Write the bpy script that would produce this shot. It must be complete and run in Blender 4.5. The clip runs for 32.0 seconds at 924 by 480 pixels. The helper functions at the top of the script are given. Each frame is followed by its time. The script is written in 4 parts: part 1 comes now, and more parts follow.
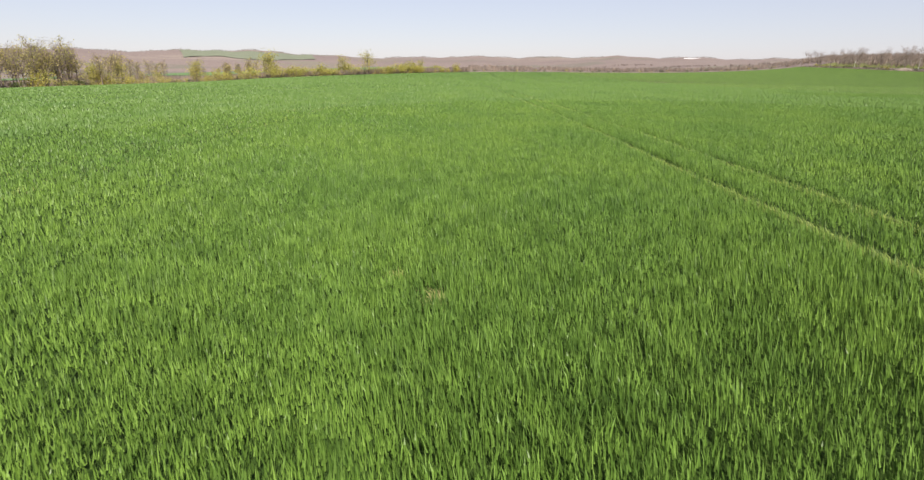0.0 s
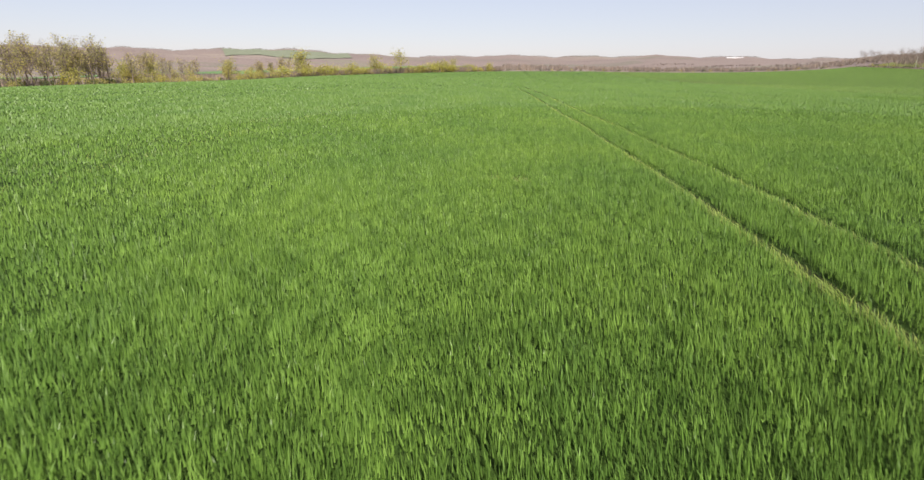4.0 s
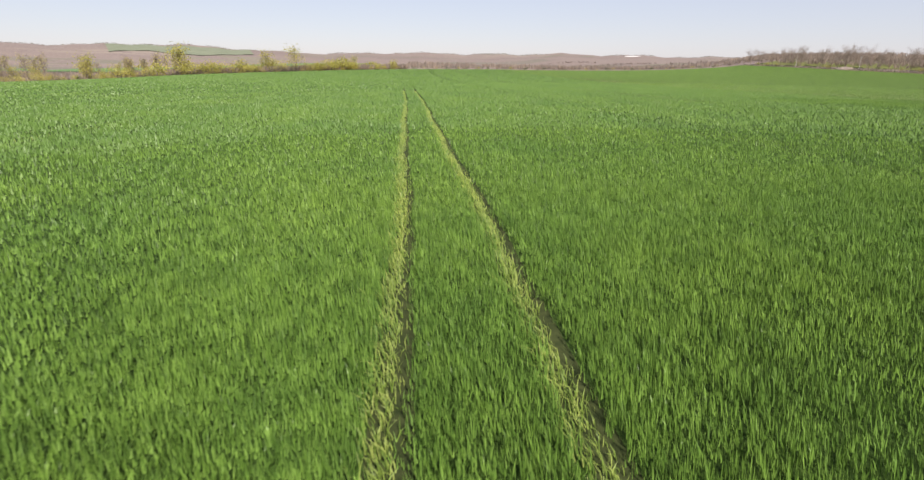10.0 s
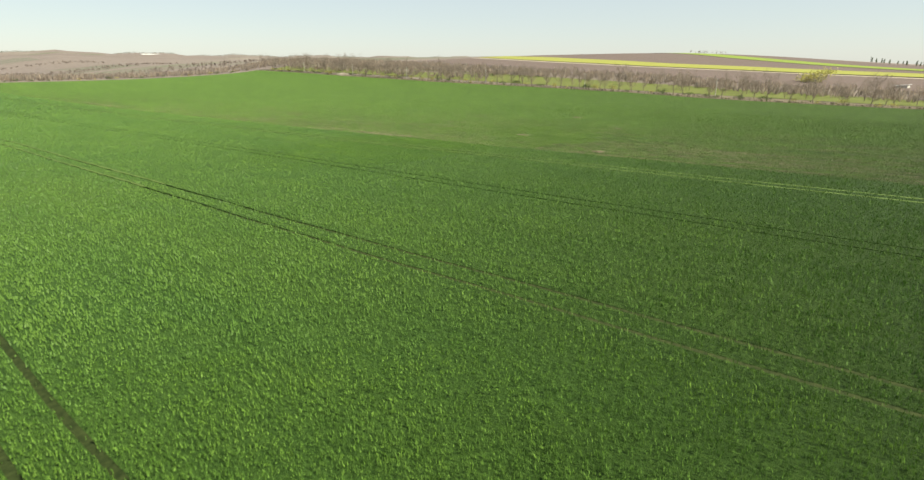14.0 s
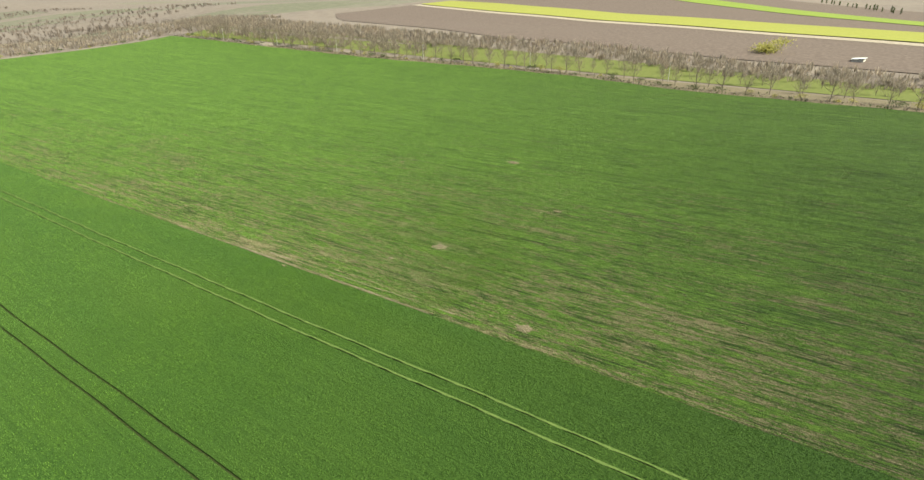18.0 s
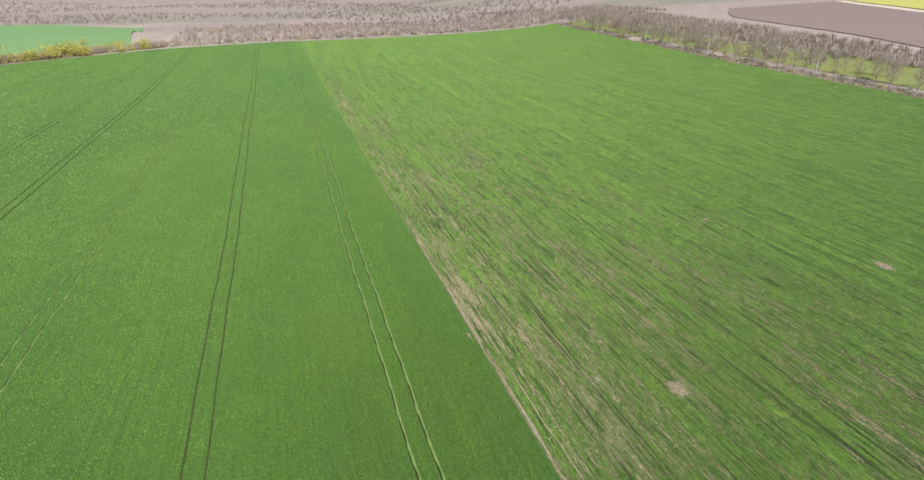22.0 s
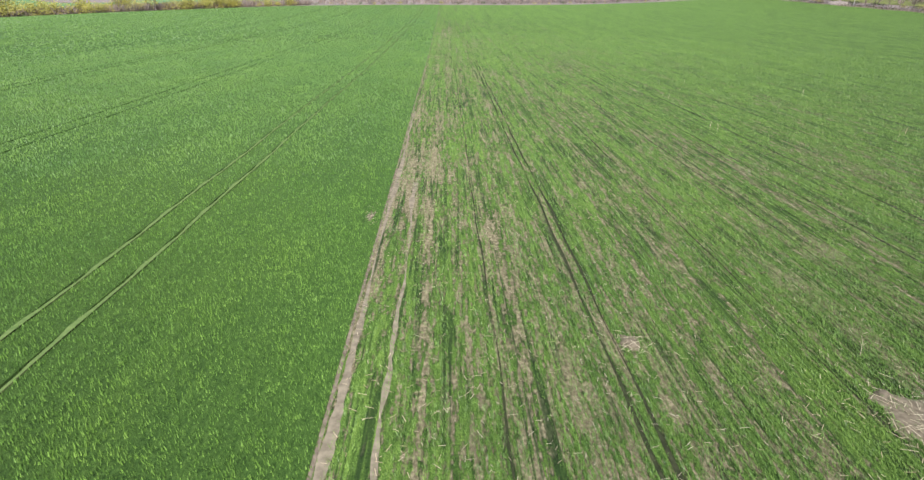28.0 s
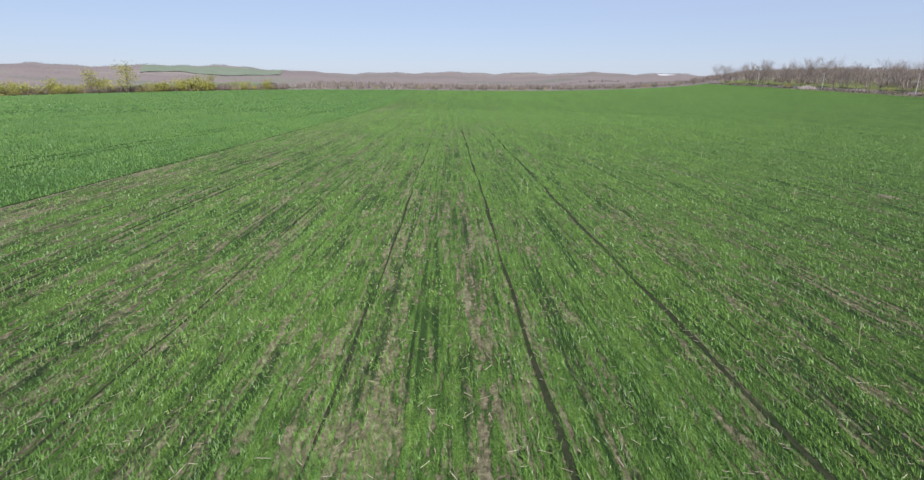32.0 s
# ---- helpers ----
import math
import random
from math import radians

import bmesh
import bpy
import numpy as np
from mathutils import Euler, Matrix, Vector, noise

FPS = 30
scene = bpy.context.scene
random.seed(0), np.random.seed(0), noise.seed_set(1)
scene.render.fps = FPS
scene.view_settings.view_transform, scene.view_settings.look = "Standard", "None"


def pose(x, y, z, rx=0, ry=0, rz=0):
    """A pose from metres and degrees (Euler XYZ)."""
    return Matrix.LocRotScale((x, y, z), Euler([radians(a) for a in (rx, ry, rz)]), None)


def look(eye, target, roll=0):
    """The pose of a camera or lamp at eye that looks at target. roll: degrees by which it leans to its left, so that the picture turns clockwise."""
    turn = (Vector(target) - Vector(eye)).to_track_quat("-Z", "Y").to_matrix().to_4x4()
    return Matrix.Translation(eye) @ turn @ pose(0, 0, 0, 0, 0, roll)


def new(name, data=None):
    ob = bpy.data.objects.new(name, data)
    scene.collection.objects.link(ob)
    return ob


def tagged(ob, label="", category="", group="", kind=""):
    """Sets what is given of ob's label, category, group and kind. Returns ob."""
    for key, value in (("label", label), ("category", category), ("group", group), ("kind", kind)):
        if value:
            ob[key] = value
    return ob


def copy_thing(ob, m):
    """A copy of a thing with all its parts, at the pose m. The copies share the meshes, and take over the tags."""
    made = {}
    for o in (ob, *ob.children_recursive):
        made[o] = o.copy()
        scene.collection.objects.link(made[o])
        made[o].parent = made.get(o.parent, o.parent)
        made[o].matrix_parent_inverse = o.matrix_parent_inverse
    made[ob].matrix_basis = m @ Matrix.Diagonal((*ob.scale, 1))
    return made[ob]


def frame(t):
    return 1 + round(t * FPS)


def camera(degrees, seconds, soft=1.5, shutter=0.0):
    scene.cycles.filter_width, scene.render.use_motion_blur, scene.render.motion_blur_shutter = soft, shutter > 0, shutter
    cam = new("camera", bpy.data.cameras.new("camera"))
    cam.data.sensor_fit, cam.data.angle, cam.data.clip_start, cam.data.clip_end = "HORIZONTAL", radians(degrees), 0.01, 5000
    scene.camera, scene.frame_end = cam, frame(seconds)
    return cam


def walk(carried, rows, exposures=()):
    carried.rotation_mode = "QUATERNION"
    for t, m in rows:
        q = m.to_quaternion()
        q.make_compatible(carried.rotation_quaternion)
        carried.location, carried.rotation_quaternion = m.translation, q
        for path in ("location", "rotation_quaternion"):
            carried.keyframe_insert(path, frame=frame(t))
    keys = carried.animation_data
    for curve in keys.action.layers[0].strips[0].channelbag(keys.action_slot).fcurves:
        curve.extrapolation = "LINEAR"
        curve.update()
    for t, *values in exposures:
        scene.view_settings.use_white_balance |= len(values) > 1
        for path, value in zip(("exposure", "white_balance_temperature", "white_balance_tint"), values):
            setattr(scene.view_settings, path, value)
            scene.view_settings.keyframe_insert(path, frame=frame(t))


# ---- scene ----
cam = camera(80.97, 32.0, soft=1.4, shutter=0.12)

# seconds, x, y, z, heading to the left of +y, pitch, roll
PATH = [
    (0.0, -77.70, 0.00, 3.09, -0.36, -17.99, 0.17),
    (0.5, -77.66, 0.71, 3.11, -0.45, -18.05, 0.21),
    (1.0, -77.50, 1.50, 3.15, -0.17, -18.06, 0.21),
    (1.5, -77.21, 2.42, 3.16, 1.17, -18.06, 0.22),
    (2.0, -76.98, 3.39, 3.19, 1.61, -18.08, 0.35),
    (2.5, -76.71, 4.45, 3.17, 1.87, -18.10, 0.31),
    (3.0, -76.44, 5.49, 3.18, 2.08, -18.10, 0.29),
    (3.5, -76.21, 6.52, 3.16, 2.72, -18.10, 0.29),
    (5.5, -75.48, 14.13, 3.01, 10.89, -18.15, 0.09),
    (6.0, -74.96, 15.44, 3.12, 17.39, -18.21, 0.30),
    (6.5, -74.52, 17.23, 3.14, 18.31, -18.36, 0.46),
    (7.0, -74.20, 18.58, 3.26, 7.49, -18.08, 0.46),
    (7.5, -74.01, 20.68, 3.16, -2.25, -18.13, 0.23),
    (8.0, -73.97, 21.55, 3.10, -3.03, -18.10, 0.35),
    (8.5, -74.03, 21.93, 3.02, -3.19, -18.14, 0.39),
    (9.0, -73.57, 22.87, 3.00, -4.64, -18.12, 0.38),
    (9.5, -72.59, 24.28, 3.01, -5.14, -18.11, 0.37),
    (10.0, -71.29, 25.91, 3.12, -5.82, -18.28, 0.49),
    (10.5, -70.01, 27.84, 3.11, -7.95, -18.15, 0.44),
    (11.0, -68.74, 29.56, 2.95, -17.30, -17.98, 0.09),
    (11.5, -68.21, 31.30, 2.51, -41.67, -18.00, -0.33),
    (12.0, -67.27, 32.73, 2.53, -45.35, -17.98, -0.44),
    (12.5, -65.62, 33.52, 3.62, -46.40, -18.10, -0.42),
    (13.0, -63.29, 33.62, 5.52, -47.20, -18.14, -0.68),
    (13.5, -60.29, 33.27, 7.86, -47.72, -18.33, -0.22),
    (14.0, -57.17, 33.16, 10.25, -50.78, -18.33, 0.17),
    (14.5, -54.00, 33.45, 12.67, -52.44, -18.17, -0.59),
    (16.5, -40.76, 41.16, 23.01, -55.16, -19.96, -0.90),
    (17.0, -37.64, 42.03, 25.80, -55.33, -24.10, -1.04),
    (17.5, -34.00, 42.83, 28.60, -55.31, -24.79, -0.92),
    (18.0, -30.87, 43.60, 31.34, -55.31, -24.88, -0.97),
    (18.5, -28.00, 44.56, 34.32, -54.55, -25.81, -0.95),
    (19.0, -25.04, 45.44, 37.23, -45.16, -25.85, -0.82),
    (19.5, -21.47, 45.64, 39.06, -34.31, -25.67, -0.80),
    (20.0, -18.11, 47.13, 39.39, -32.10, -25.65, -0.41),
    (20.5, -15.73, 48.44, 38.43, -26.13, -25.57, -0.56),
    (21.0, -12.77, 49.83, 36.67, -21.72, -25.62, -0.19),
    (21.5, -9.91, 51.75, 34.79, -19.50, -25.53, -0.18),
    (22.0, -6.96, 54.08, 32.74, -18.06, -25.48, -0.18),
    (22.5, -4.00, 56.68, 30.65, -11.32, -25.53, 0.10),
    (23.0, -0.61, 59.60, 28.54, -7.17, -25.58, 0.30),
    (23.5, 2.61, 63.24, 26.15, -5.76, -25.58, 0.45),
    (24.0, 5.90, 66.83, 23.67, -4.31, -25.53, 0.49),
    (24.5, 8.60, 70.19, 20.98, -3.84, -25.43, 0.53),
    (26.5, 10.76, 74.44, 13.36, -2.60, -25.29, 0.43),
    (27.0, 10.72, 74.65, 11.65, -2.11, -25.25, 0.25),
    (27.5, 11.34, 75.05, 9.89, -1.92, -25.23, 0.18),
    (28.0, 12.66, 75.74, 8.03, -1.71, -25.12, 0.05),
    (28.5, 14.39, 76.63, 6.21, -1.58, -25.19, -0.14),
    (29.0, 16.45, 78.35, 5.49, -1.97, -22.51, 0.32),
    (29.5, 18.91, 79.71, 5.04, -1.82, -16.46, 0.27),
    (30.0, 21.46, 81.40, 4.96, -1.75, -16.47, 0.33),
    (30.5, 24.12, 83.26, 4.69, -1.54, -16.37, 0.31),
    (31.0, 26.78, 85.26, 4.13, -1.33, -16.38, 0.38),
    (31.5, 29.40, 87.29, 3.55, -1.15, -16.43, 0.36),
    (32.0, 30.83, 88.51, 3.38, -1.37, -16.44, 0.29),
]


def view(x, y, z, yaw, pitch, roll):
    return pose(x, y, z, 90 + pitch, 0, yaw) @ pose(0, 0, 0, 0, 0, roll)


# seconds, stops, white balance
EXPOSURES = ((0.0, 0.95, 6800, 15), (10.5, 0.95, 6800, 15), (12.0, 1.08, 7000, 5), (13.0, 1.12, 7200, 2), (14.5, 1.10, 7350, -5), (17.0, 1.02, 7600, -13), (18.5, 1.26, 7200, -4),
             (20.0, 1.20, 6600, 6), (25.0, 1.18, 6250, 10), (28.0, 1.20, 6000, 13), (29.0, 1.14, 5950, 11), (29.5, 0.98, 5900, 9), (32.0, 0.72, 5750, 11))
walk(cam, [(r[0], view(*r[1:])) for r in PATH], exposures=EXPOSURES)

# ---- world and sun ----
SUN_EL, SUN_AZ = 44.7, 165.5          # elevation; compass bearing from +y towards +x
world = bpy.data.worlds.new("sky")
scene.world = world
world.use_nodes = True
wn = world.node_tree.nodes
sky = wn.new("ShaderNodeTexSky")
sky.sky_type = "NISHITA"
sky.sun_disc = False
sky.sun_elevation = radians(SUN_EL)
sky.sun_rotation = radians(SUN_AZ)
sky.altitude = 200
sky.air_density, sky.dust_density, sky.ozone_density = 1.0, 0.35, 3.0
hazy = wn.new("ShaderNodeMix")                       # the blue of the sky under a thin even haze
hazy.data_type = "RGBA"
hazy.inputs[0].default_value = 0.62
hazy.inputs[7].default_value = (5.5, 5.7, 6.9, 1)
world.node_tree.links.new(sky.outputs[0], hazy.inputs[6])
world.node_tree.links.new(hazy.outputs[2], wn["Background"].inputs[0])
wn["Background"].inputs[1].default_value = 0.064
sun_data = bpy.data.lights.new("sun", "SUN")
sun_data.energy, sun_data.angle, sun_data.color = 5.0, radians(0.6), (1.0, 0.95, 0.87)
sun = new("sun", sun_data)
az, el = radians(SUN_AZ), radians(SUN_EL)
to_sun = Vector((math.sin(az) * math.cos(el), math.cos(az) * math.cos(el), math.sin(el)))
sun.matrix_world = look(to_sun * 200, (0, 0, 0))

# ---- the lie of the land ----
rng = np.random.default_rng(7)
LAND = (-3.093, -2.989, -3.528, -0.559, 1.8, 1.26, 2.9, 3.694, 0.936, 0.775, -1.72, 1.243, -1.317)
TRAMS = (0.0, -17.4, -36.4, -54.6, -70.6, -88.4, -106.4, -124.4, -142.4, -160.4, -178.4, -196.4)
BARE_LINES = ((9.65, 0.15, 0.55), (11.0, 0.42, 0.22), (12.8, 0.07, 0.3), (15.1, 0.18, 0.28), (20.8, 0.22, 0.26), (24.4, 0.15, 0.14), (26.9, 0.18, 0.18), (30.0, 0.18, 0.24), (31.6, 0.18, 0.2), (35.9, 0.2, 0.14))   # x, half width, bareness
EDGE_X = 9.45                         # border between the dense and the thin crop
GAUGE, RUT = 1.75, 0.27               # spacing and width of the wheel tracks


def ease(v):
    v = np.clip(v, 0, 1)
    return v * v * (3 - 2 * v)


def far_edge(x):
    return np.interp(x, (-230, -217, -200, -165, -122, -72, 0, 100, 212, 260), (250, 300, 350, 370, 398, 430, 455, 470, 485, 490))


def right_edge(y):
    return np.interp(y, (-220, 0, 93, 139, 188, 260, 358, 486), (184, 185, 187, 197, 198, 196, 201, 211))


def height(x, y):
    """Ground height; x and y are arrays or numbers."""
    x, y = np.asarray(x, float), np.asarray(y, float)
    u, v = np.clip(x, -240, 235) / 200, (np.clip(y, -90, 500) - 150) / 200
    a = LAND
    z = (a[0] + a[1] * u + a[2] * v + a[3] * u * u + a[4] * u * v + a[5] * v * v + a[6] * u ** 3 + a[7] * u * u * v
         + a[8] * u * v * v + a[9] * v ** 3 + a[10] * u * u * v * v + a[11] * u ** 3 * v + a[12] * u * v ** 3)
    out = np.maximum(np.maximum(x - 235, -240 - x), np.maximum(y - 500, -90 - y))
    k = ease(out / 160)
    east = ease((x - 330) / 300)
    valley = -4.5 - 24 * ease((y - 480) / 600) * (1 - east) - 8 * ease((-x - 230) / 300)
    hill = 21 * np.exp(-0.5 * (((x - 800) / 420) ** 2 + ((y - 700) / 500) ** 2))
    hill = hill + 11 * np.exp(-0.5 * (((x - 900) / 200) ** 2 + ((y - 310) / 170) ** 2))
    z = z * (1 - k) + k * valley + hill * ease((x - 190) / 120)
    r, az = np.hypot(x, y), np.degrees(np.arctan2(x, y))
    ridge = np.interp(az, (-180, -70, -38, -30, -24, -20, -14, -8, 4, 9, 14, 20, 27, 50, 62, 80, 100, 180), (50, 66, 92, 84, 96, 92, 64, 52, 54, 24, 34, 24, 14, 8, -4, -34, -36, 20))
    wave = 5 * np.sin(az * 0.9 + 1) + 3 * np.sin(az * 2.3) + 14 * np.sin(r / 330 + az * 0.06) * ease((r - 900) / 800) * (1 - ease((r - 3300) / 700))
    return z + (ridge + 29 + wave) * ease((r - 1900) / 2300)


def high(x, y):
    return float(height(x, y))


# ---- materials ----
def material(name):
    m = bpy.data.materials.new(name)
    m.use_nodes = True
    nt = m.node_tree
    nt.nodes.clear()
    return m, nt


def node(nt, kind, **values):
    n = nt.nodes.new(kind)
    for key, value in values.items():
        if key in n.inputs:
            n.inputs[key].default_value = value
    return n


def mapped(nt, scale):
    pos = nt.nodes.new("ShaderNodeNewGeometry")
    m = nt.nodes.new("ShaderNodeMapping")
    m.inputs["Scale"].default_value = scale
    nt.links.new(pos.outputs["Position"], m.inputs["Vector"])
    return m.outputs[0]


def noise_tex(nt, scale, detail=4.0, rough=0.55, size=1.0):
    n = node(nt, "ShaderNodeTexNoise", Scale=size, Detail=detail, Roughness=rough)
    nt.links.new(mapped(nt, scale), n.inputs["Vector"])
    return n.outputs["Fac"]


def ramp(nt, fac, stops):
    r = nt.nodes.new("ShaderNodeValToRGB")
    e = r.color_ramp.elements
    while len(e) < len(stops):
        e.new(0.5)
    for k, (p, c) in zip(e, stops):
        k.position = p
        k.color = (*c, 1) if len(c) == 3 else c
    nt.links.new(fac, r.inputs[0])
    return r.outputs[0]


def mix(nt, fac, a, b, how="MIX"):
    m = nt.nodes.new("ShaderNodeMix")
    m.data_type, m.blend_type = "RGBA", how
    for val, sock in ((fac, m.inputs[0]), (a, m.inputs[6]), (b, m.inputs[7])):
        if hasattr(val, "is_linked"):
            nt.links.new(val, sock)
        elif isinstance(val, (int, float)):
            sock.default_value = val
        else:
            sock.default_value = (*val, 1)
    return m.outputs[2]


def calc(nt, op, a, b=0.0, c=0.0):
    m = nt.nodes.new("ShaderNodeMath")
    m.operation = op
    for val, sock in zip((a, b, c), m.inputs):
        if hasattr(val, "is_linked"):
            nt.links.new(val, sock)
        else:
            sock.default_value = val
    return m.outputs[0]


def finish(nt, color, rough=0.8, bump=None, strength=0.3, distance=0.05, spec=0.3, translucent=0.0, matt=0.0):
    p = node(nt, "ShaderNodeBsdfPrincipled", Roughness=rough)
    p.inputs["Specular IOR Level"].default_value = spec
    base = p.inputs["Base Color"]
    if matt:                              # rough, broken surface that throws light back towards the sun
        p.inputs["Diffuse Roughness"].default_value = 1.0
    if hasattr(color, "is_linked"):
        nt.links.new(color, base)
    else:
        base.default_value = (*color, 1)
    if bump is not None:
        b = node(nt, "ShaderNodeBump", Strength=strength, Distance=distance)
        nt.links.new(bump, b.inputs["Height"])
        nt.links.new(b.outputs[0], p.inputs["Normal"])
    o = nt.nodes.new("ShaderNodeOutputMaterial")
    if translucent:
        t = nt.nodes.new("ShaderNodeBsdfTranslucent")
        if hasattr(color, "is_linked"):
            nt.links.new(color, t.inputs[0])
        else:
            t.inputs[0].default_value = (*color, 1)
        m = nt.nodes.new("ShaderNodeMixShader")
        m.inputs[0].default_value = translucent
        nt.links.new(p.outputs[0], m.inputs[1])
        nt.links.new(t.outputs[0], m.inputs[2])
        nt.links.new(m.outputs[0], o.inputs[0])
    elif matt:                            # leaf tips catch the light at a low angle
        f = node(nt, "ShaderNodeBsdfSheen", Roughness=0.32)
        f.inputs["Color"].default_value = (0.88 * matt, 0.95 * matt, 0.40 * matt, 1)
        a = nt.nodes.new("ShaderNodeAddShader")
        nt.links.new(p.outputs[0], a.inputs[0])
        nt.links.new(f.outputs[0], a.inputs[1])
        nt.links.new(a.outputs[0], o.inputs[0])
    else:
        nt.links.new(p.outputs[0], o.inputs[0])


def leaf_material(name, dark, mid, light, translucent=0.3, rough=0.5, clumps=False):
    m, nt = material(name)
    geo = nt.nodes.new("ShaderNodeNewGeometry")
    own = ramp(nt, geo.outputs["Random Per Island"], ((0.0, dark), (0.5, mid), (1.0, light)))
    broad = noise_tex(nt, (0.22, 0.12, 0.2), 5)
    tone = ramp(nt, broad, ((0.3, (0.80, 0.86, 0.85)), (0.7, (1.18, 1.12, 1.0))))
    col = mix(nt, 1.0, own, tone, "MULTIPLY")
    if clumps:
        col = mix(nt, 1.0, col, ramp(nt, noise_tex(nt, (3.6, 2.4, 3), 4, 0.6), ((0.36, (0.64, 0.68, 0.68)), (0.62, (1.20, 1.17, 1.14)))), "MULTIPLY")
    finish(nt, col, rough, translucent=translucent, spec=0.25 if clumps else 0.35)
    return m


def plain_material(name, a, b, scale=3.0, rough=0.9, bump=0.3):
    m, nt = material(name)
    n = noise_tex(nt, (scale,) * 3, 6, 0.6)
    finish(nt, ramp(nt, n, ((0.3, a), (0.7, b))), rough, n, bump, 0.03, 0.08)
    return m


def crop_material():
    """Lower storey of the dense crop, coloured dark for the shade between the leaves."""
    m, nt = material("wheat_canopy")
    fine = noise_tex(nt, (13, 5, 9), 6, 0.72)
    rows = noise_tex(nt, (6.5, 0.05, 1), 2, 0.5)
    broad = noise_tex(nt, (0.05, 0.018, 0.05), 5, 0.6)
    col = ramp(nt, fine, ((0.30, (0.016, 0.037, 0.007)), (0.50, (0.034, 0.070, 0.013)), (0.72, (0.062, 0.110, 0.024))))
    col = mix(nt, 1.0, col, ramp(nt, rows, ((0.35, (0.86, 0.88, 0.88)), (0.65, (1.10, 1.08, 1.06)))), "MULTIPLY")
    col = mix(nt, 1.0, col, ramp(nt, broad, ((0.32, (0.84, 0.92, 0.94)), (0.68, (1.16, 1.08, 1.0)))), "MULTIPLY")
    clump = noise_tex(nt, (3.4, 2.6, 3), 3, 0.6)
    h = calc(nt, "ADD", calc(nt, "ADD", fine, calc(nt, "MULTIPLY", rows, 0.5)), calc(nt, "MULTIPLY", clump, 1.2))
    finish(nt, col, 0.75, h, 1.0, 0.20, 0.10, matt=0.03)
    return m


def thin_crop_material():
    """Pale soil with straw, and a thin green film of seedlings along the drill rows."""
    m, nt = material("thin_crop_soil")
    grain = noise_tex(nt, (9, 6, 9), 7, 0.7)
    clod = noise_tex(nt, (8.0, 3.6, 6), 5, 0.65)
    soil = ramp(nt, grain, ((0.30, (0.050, 0.044, 0.024)), (0.5, (0.132, 0.115, 0.066)), (0.70, (0.270, 0.238, 0.145))))
    leafy = noise_tex(nt, (26, 17, 24), 5, 0.7)
    green = ramp(nt, leafy, ((0.32, (0.020, 0.044, 0.008)), (0.50, (0.058, 0.108, 0.018)), (0.70, (0.124, 0.188, 0.042))))
    pos = nt.nodes.new("ShaderNodeNewGeometry")
    sep = nt.nodes.new("ShaderNodeSeparateXYZ")
    nt.links.new(pos.outputs["Position"], sep.inputs[0])
    x = calc(nt, "DIVIDE", sep.outputs[0], 200.0)
    cover = ramp(nt, x, ((0.05, (0.52,) * 3), (0.14, (0.62,) * 3), (0.25, (0.74,) * 3), (0.40, (0.92,) * 3), (0.60, (1.0,) * 3)))
    ahead = ramp(nt, calc(nt, "DIVIDE", sep.outputs[1], 500.0), ((0.20, (0.0,) * 3), (0.36, (0.08,) * 3), (0.7, (0.30,) * 3)))
    drill = noise_tex(nt, (6.0, 0.80, 1), 3, 0.6)
    strip = noise_tex(nt, (2.7, 0.24, 1), 5, 0.7)
    patch = noise_tex(nt, (0.11, 0.06, 0.1), 5, 0.6)
    lane = noise_tex(nt, (1.15, 0.016, 1), 3, 0.6)
    want = calc(nt, "ADD", calc(nt, "ADD", calc(nt, "MULTIPLY_ADD", lane, 1.1, -0.55), calc(nt, "ADD", cover, ahead)),
                calc(nt, "ADD", calc(nt, "MULTIPLY_ADD", drill, 1.7, -0.85),
                     calc(nt, "ADD", calc(nt, "MULTIPLY_ADD", strip, 1.6, -0.80),
                          calc(nt, "ADD", calc(nt, "MULTIPLY_ADD", patch, 0.8, -0.40), calc(nt, "MULTIPLY_ADD", clod, 1.25, -0.625)))))
    fac = ramp(nt, want, ((0.42, (0, 0, 0)), (0.60, (1, 1, 1))))
    h = calc(nt, "ADD", calc(nt, "MULTIPLY", fac, 0.9), calc(nt, "ADD", calc(nt, "MULTIPLY", leafy, 0.8), clod))
    # row contrast in the colour: lush growth, and shade painted between the rows
    row_tone = ramp(nt, noise_tex(nt, (6.2, 0.75, 1), 4, 0.65), ((0.36, (0.40, 0.48, 0.44)), (0.50, (0.98, 1.0, 0.98)), (0.66, (1.36, 1.28, 1.28))))
    tone = mix(nt, 1.0, ramp(nt, lane, ((0.36, (0.76, 0.79, 0.79)), (0.64, (1.12, 1.09, 1.06)))), row_tone, "MULTIPLY")
    # thin dark lines painted in for the shade of gaps along the rows
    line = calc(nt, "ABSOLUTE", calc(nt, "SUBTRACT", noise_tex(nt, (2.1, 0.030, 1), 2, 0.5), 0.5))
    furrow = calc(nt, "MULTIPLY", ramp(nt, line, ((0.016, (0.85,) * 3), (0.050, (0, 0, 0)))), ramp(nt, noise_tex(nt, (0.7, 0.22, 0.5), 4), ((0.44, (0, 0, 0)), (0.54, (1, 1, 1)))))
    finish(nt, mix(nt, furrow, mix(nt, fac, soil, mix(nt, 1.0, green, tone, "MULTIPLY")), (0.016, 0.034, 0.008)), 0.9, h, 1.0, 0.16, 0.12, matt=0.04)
    return m


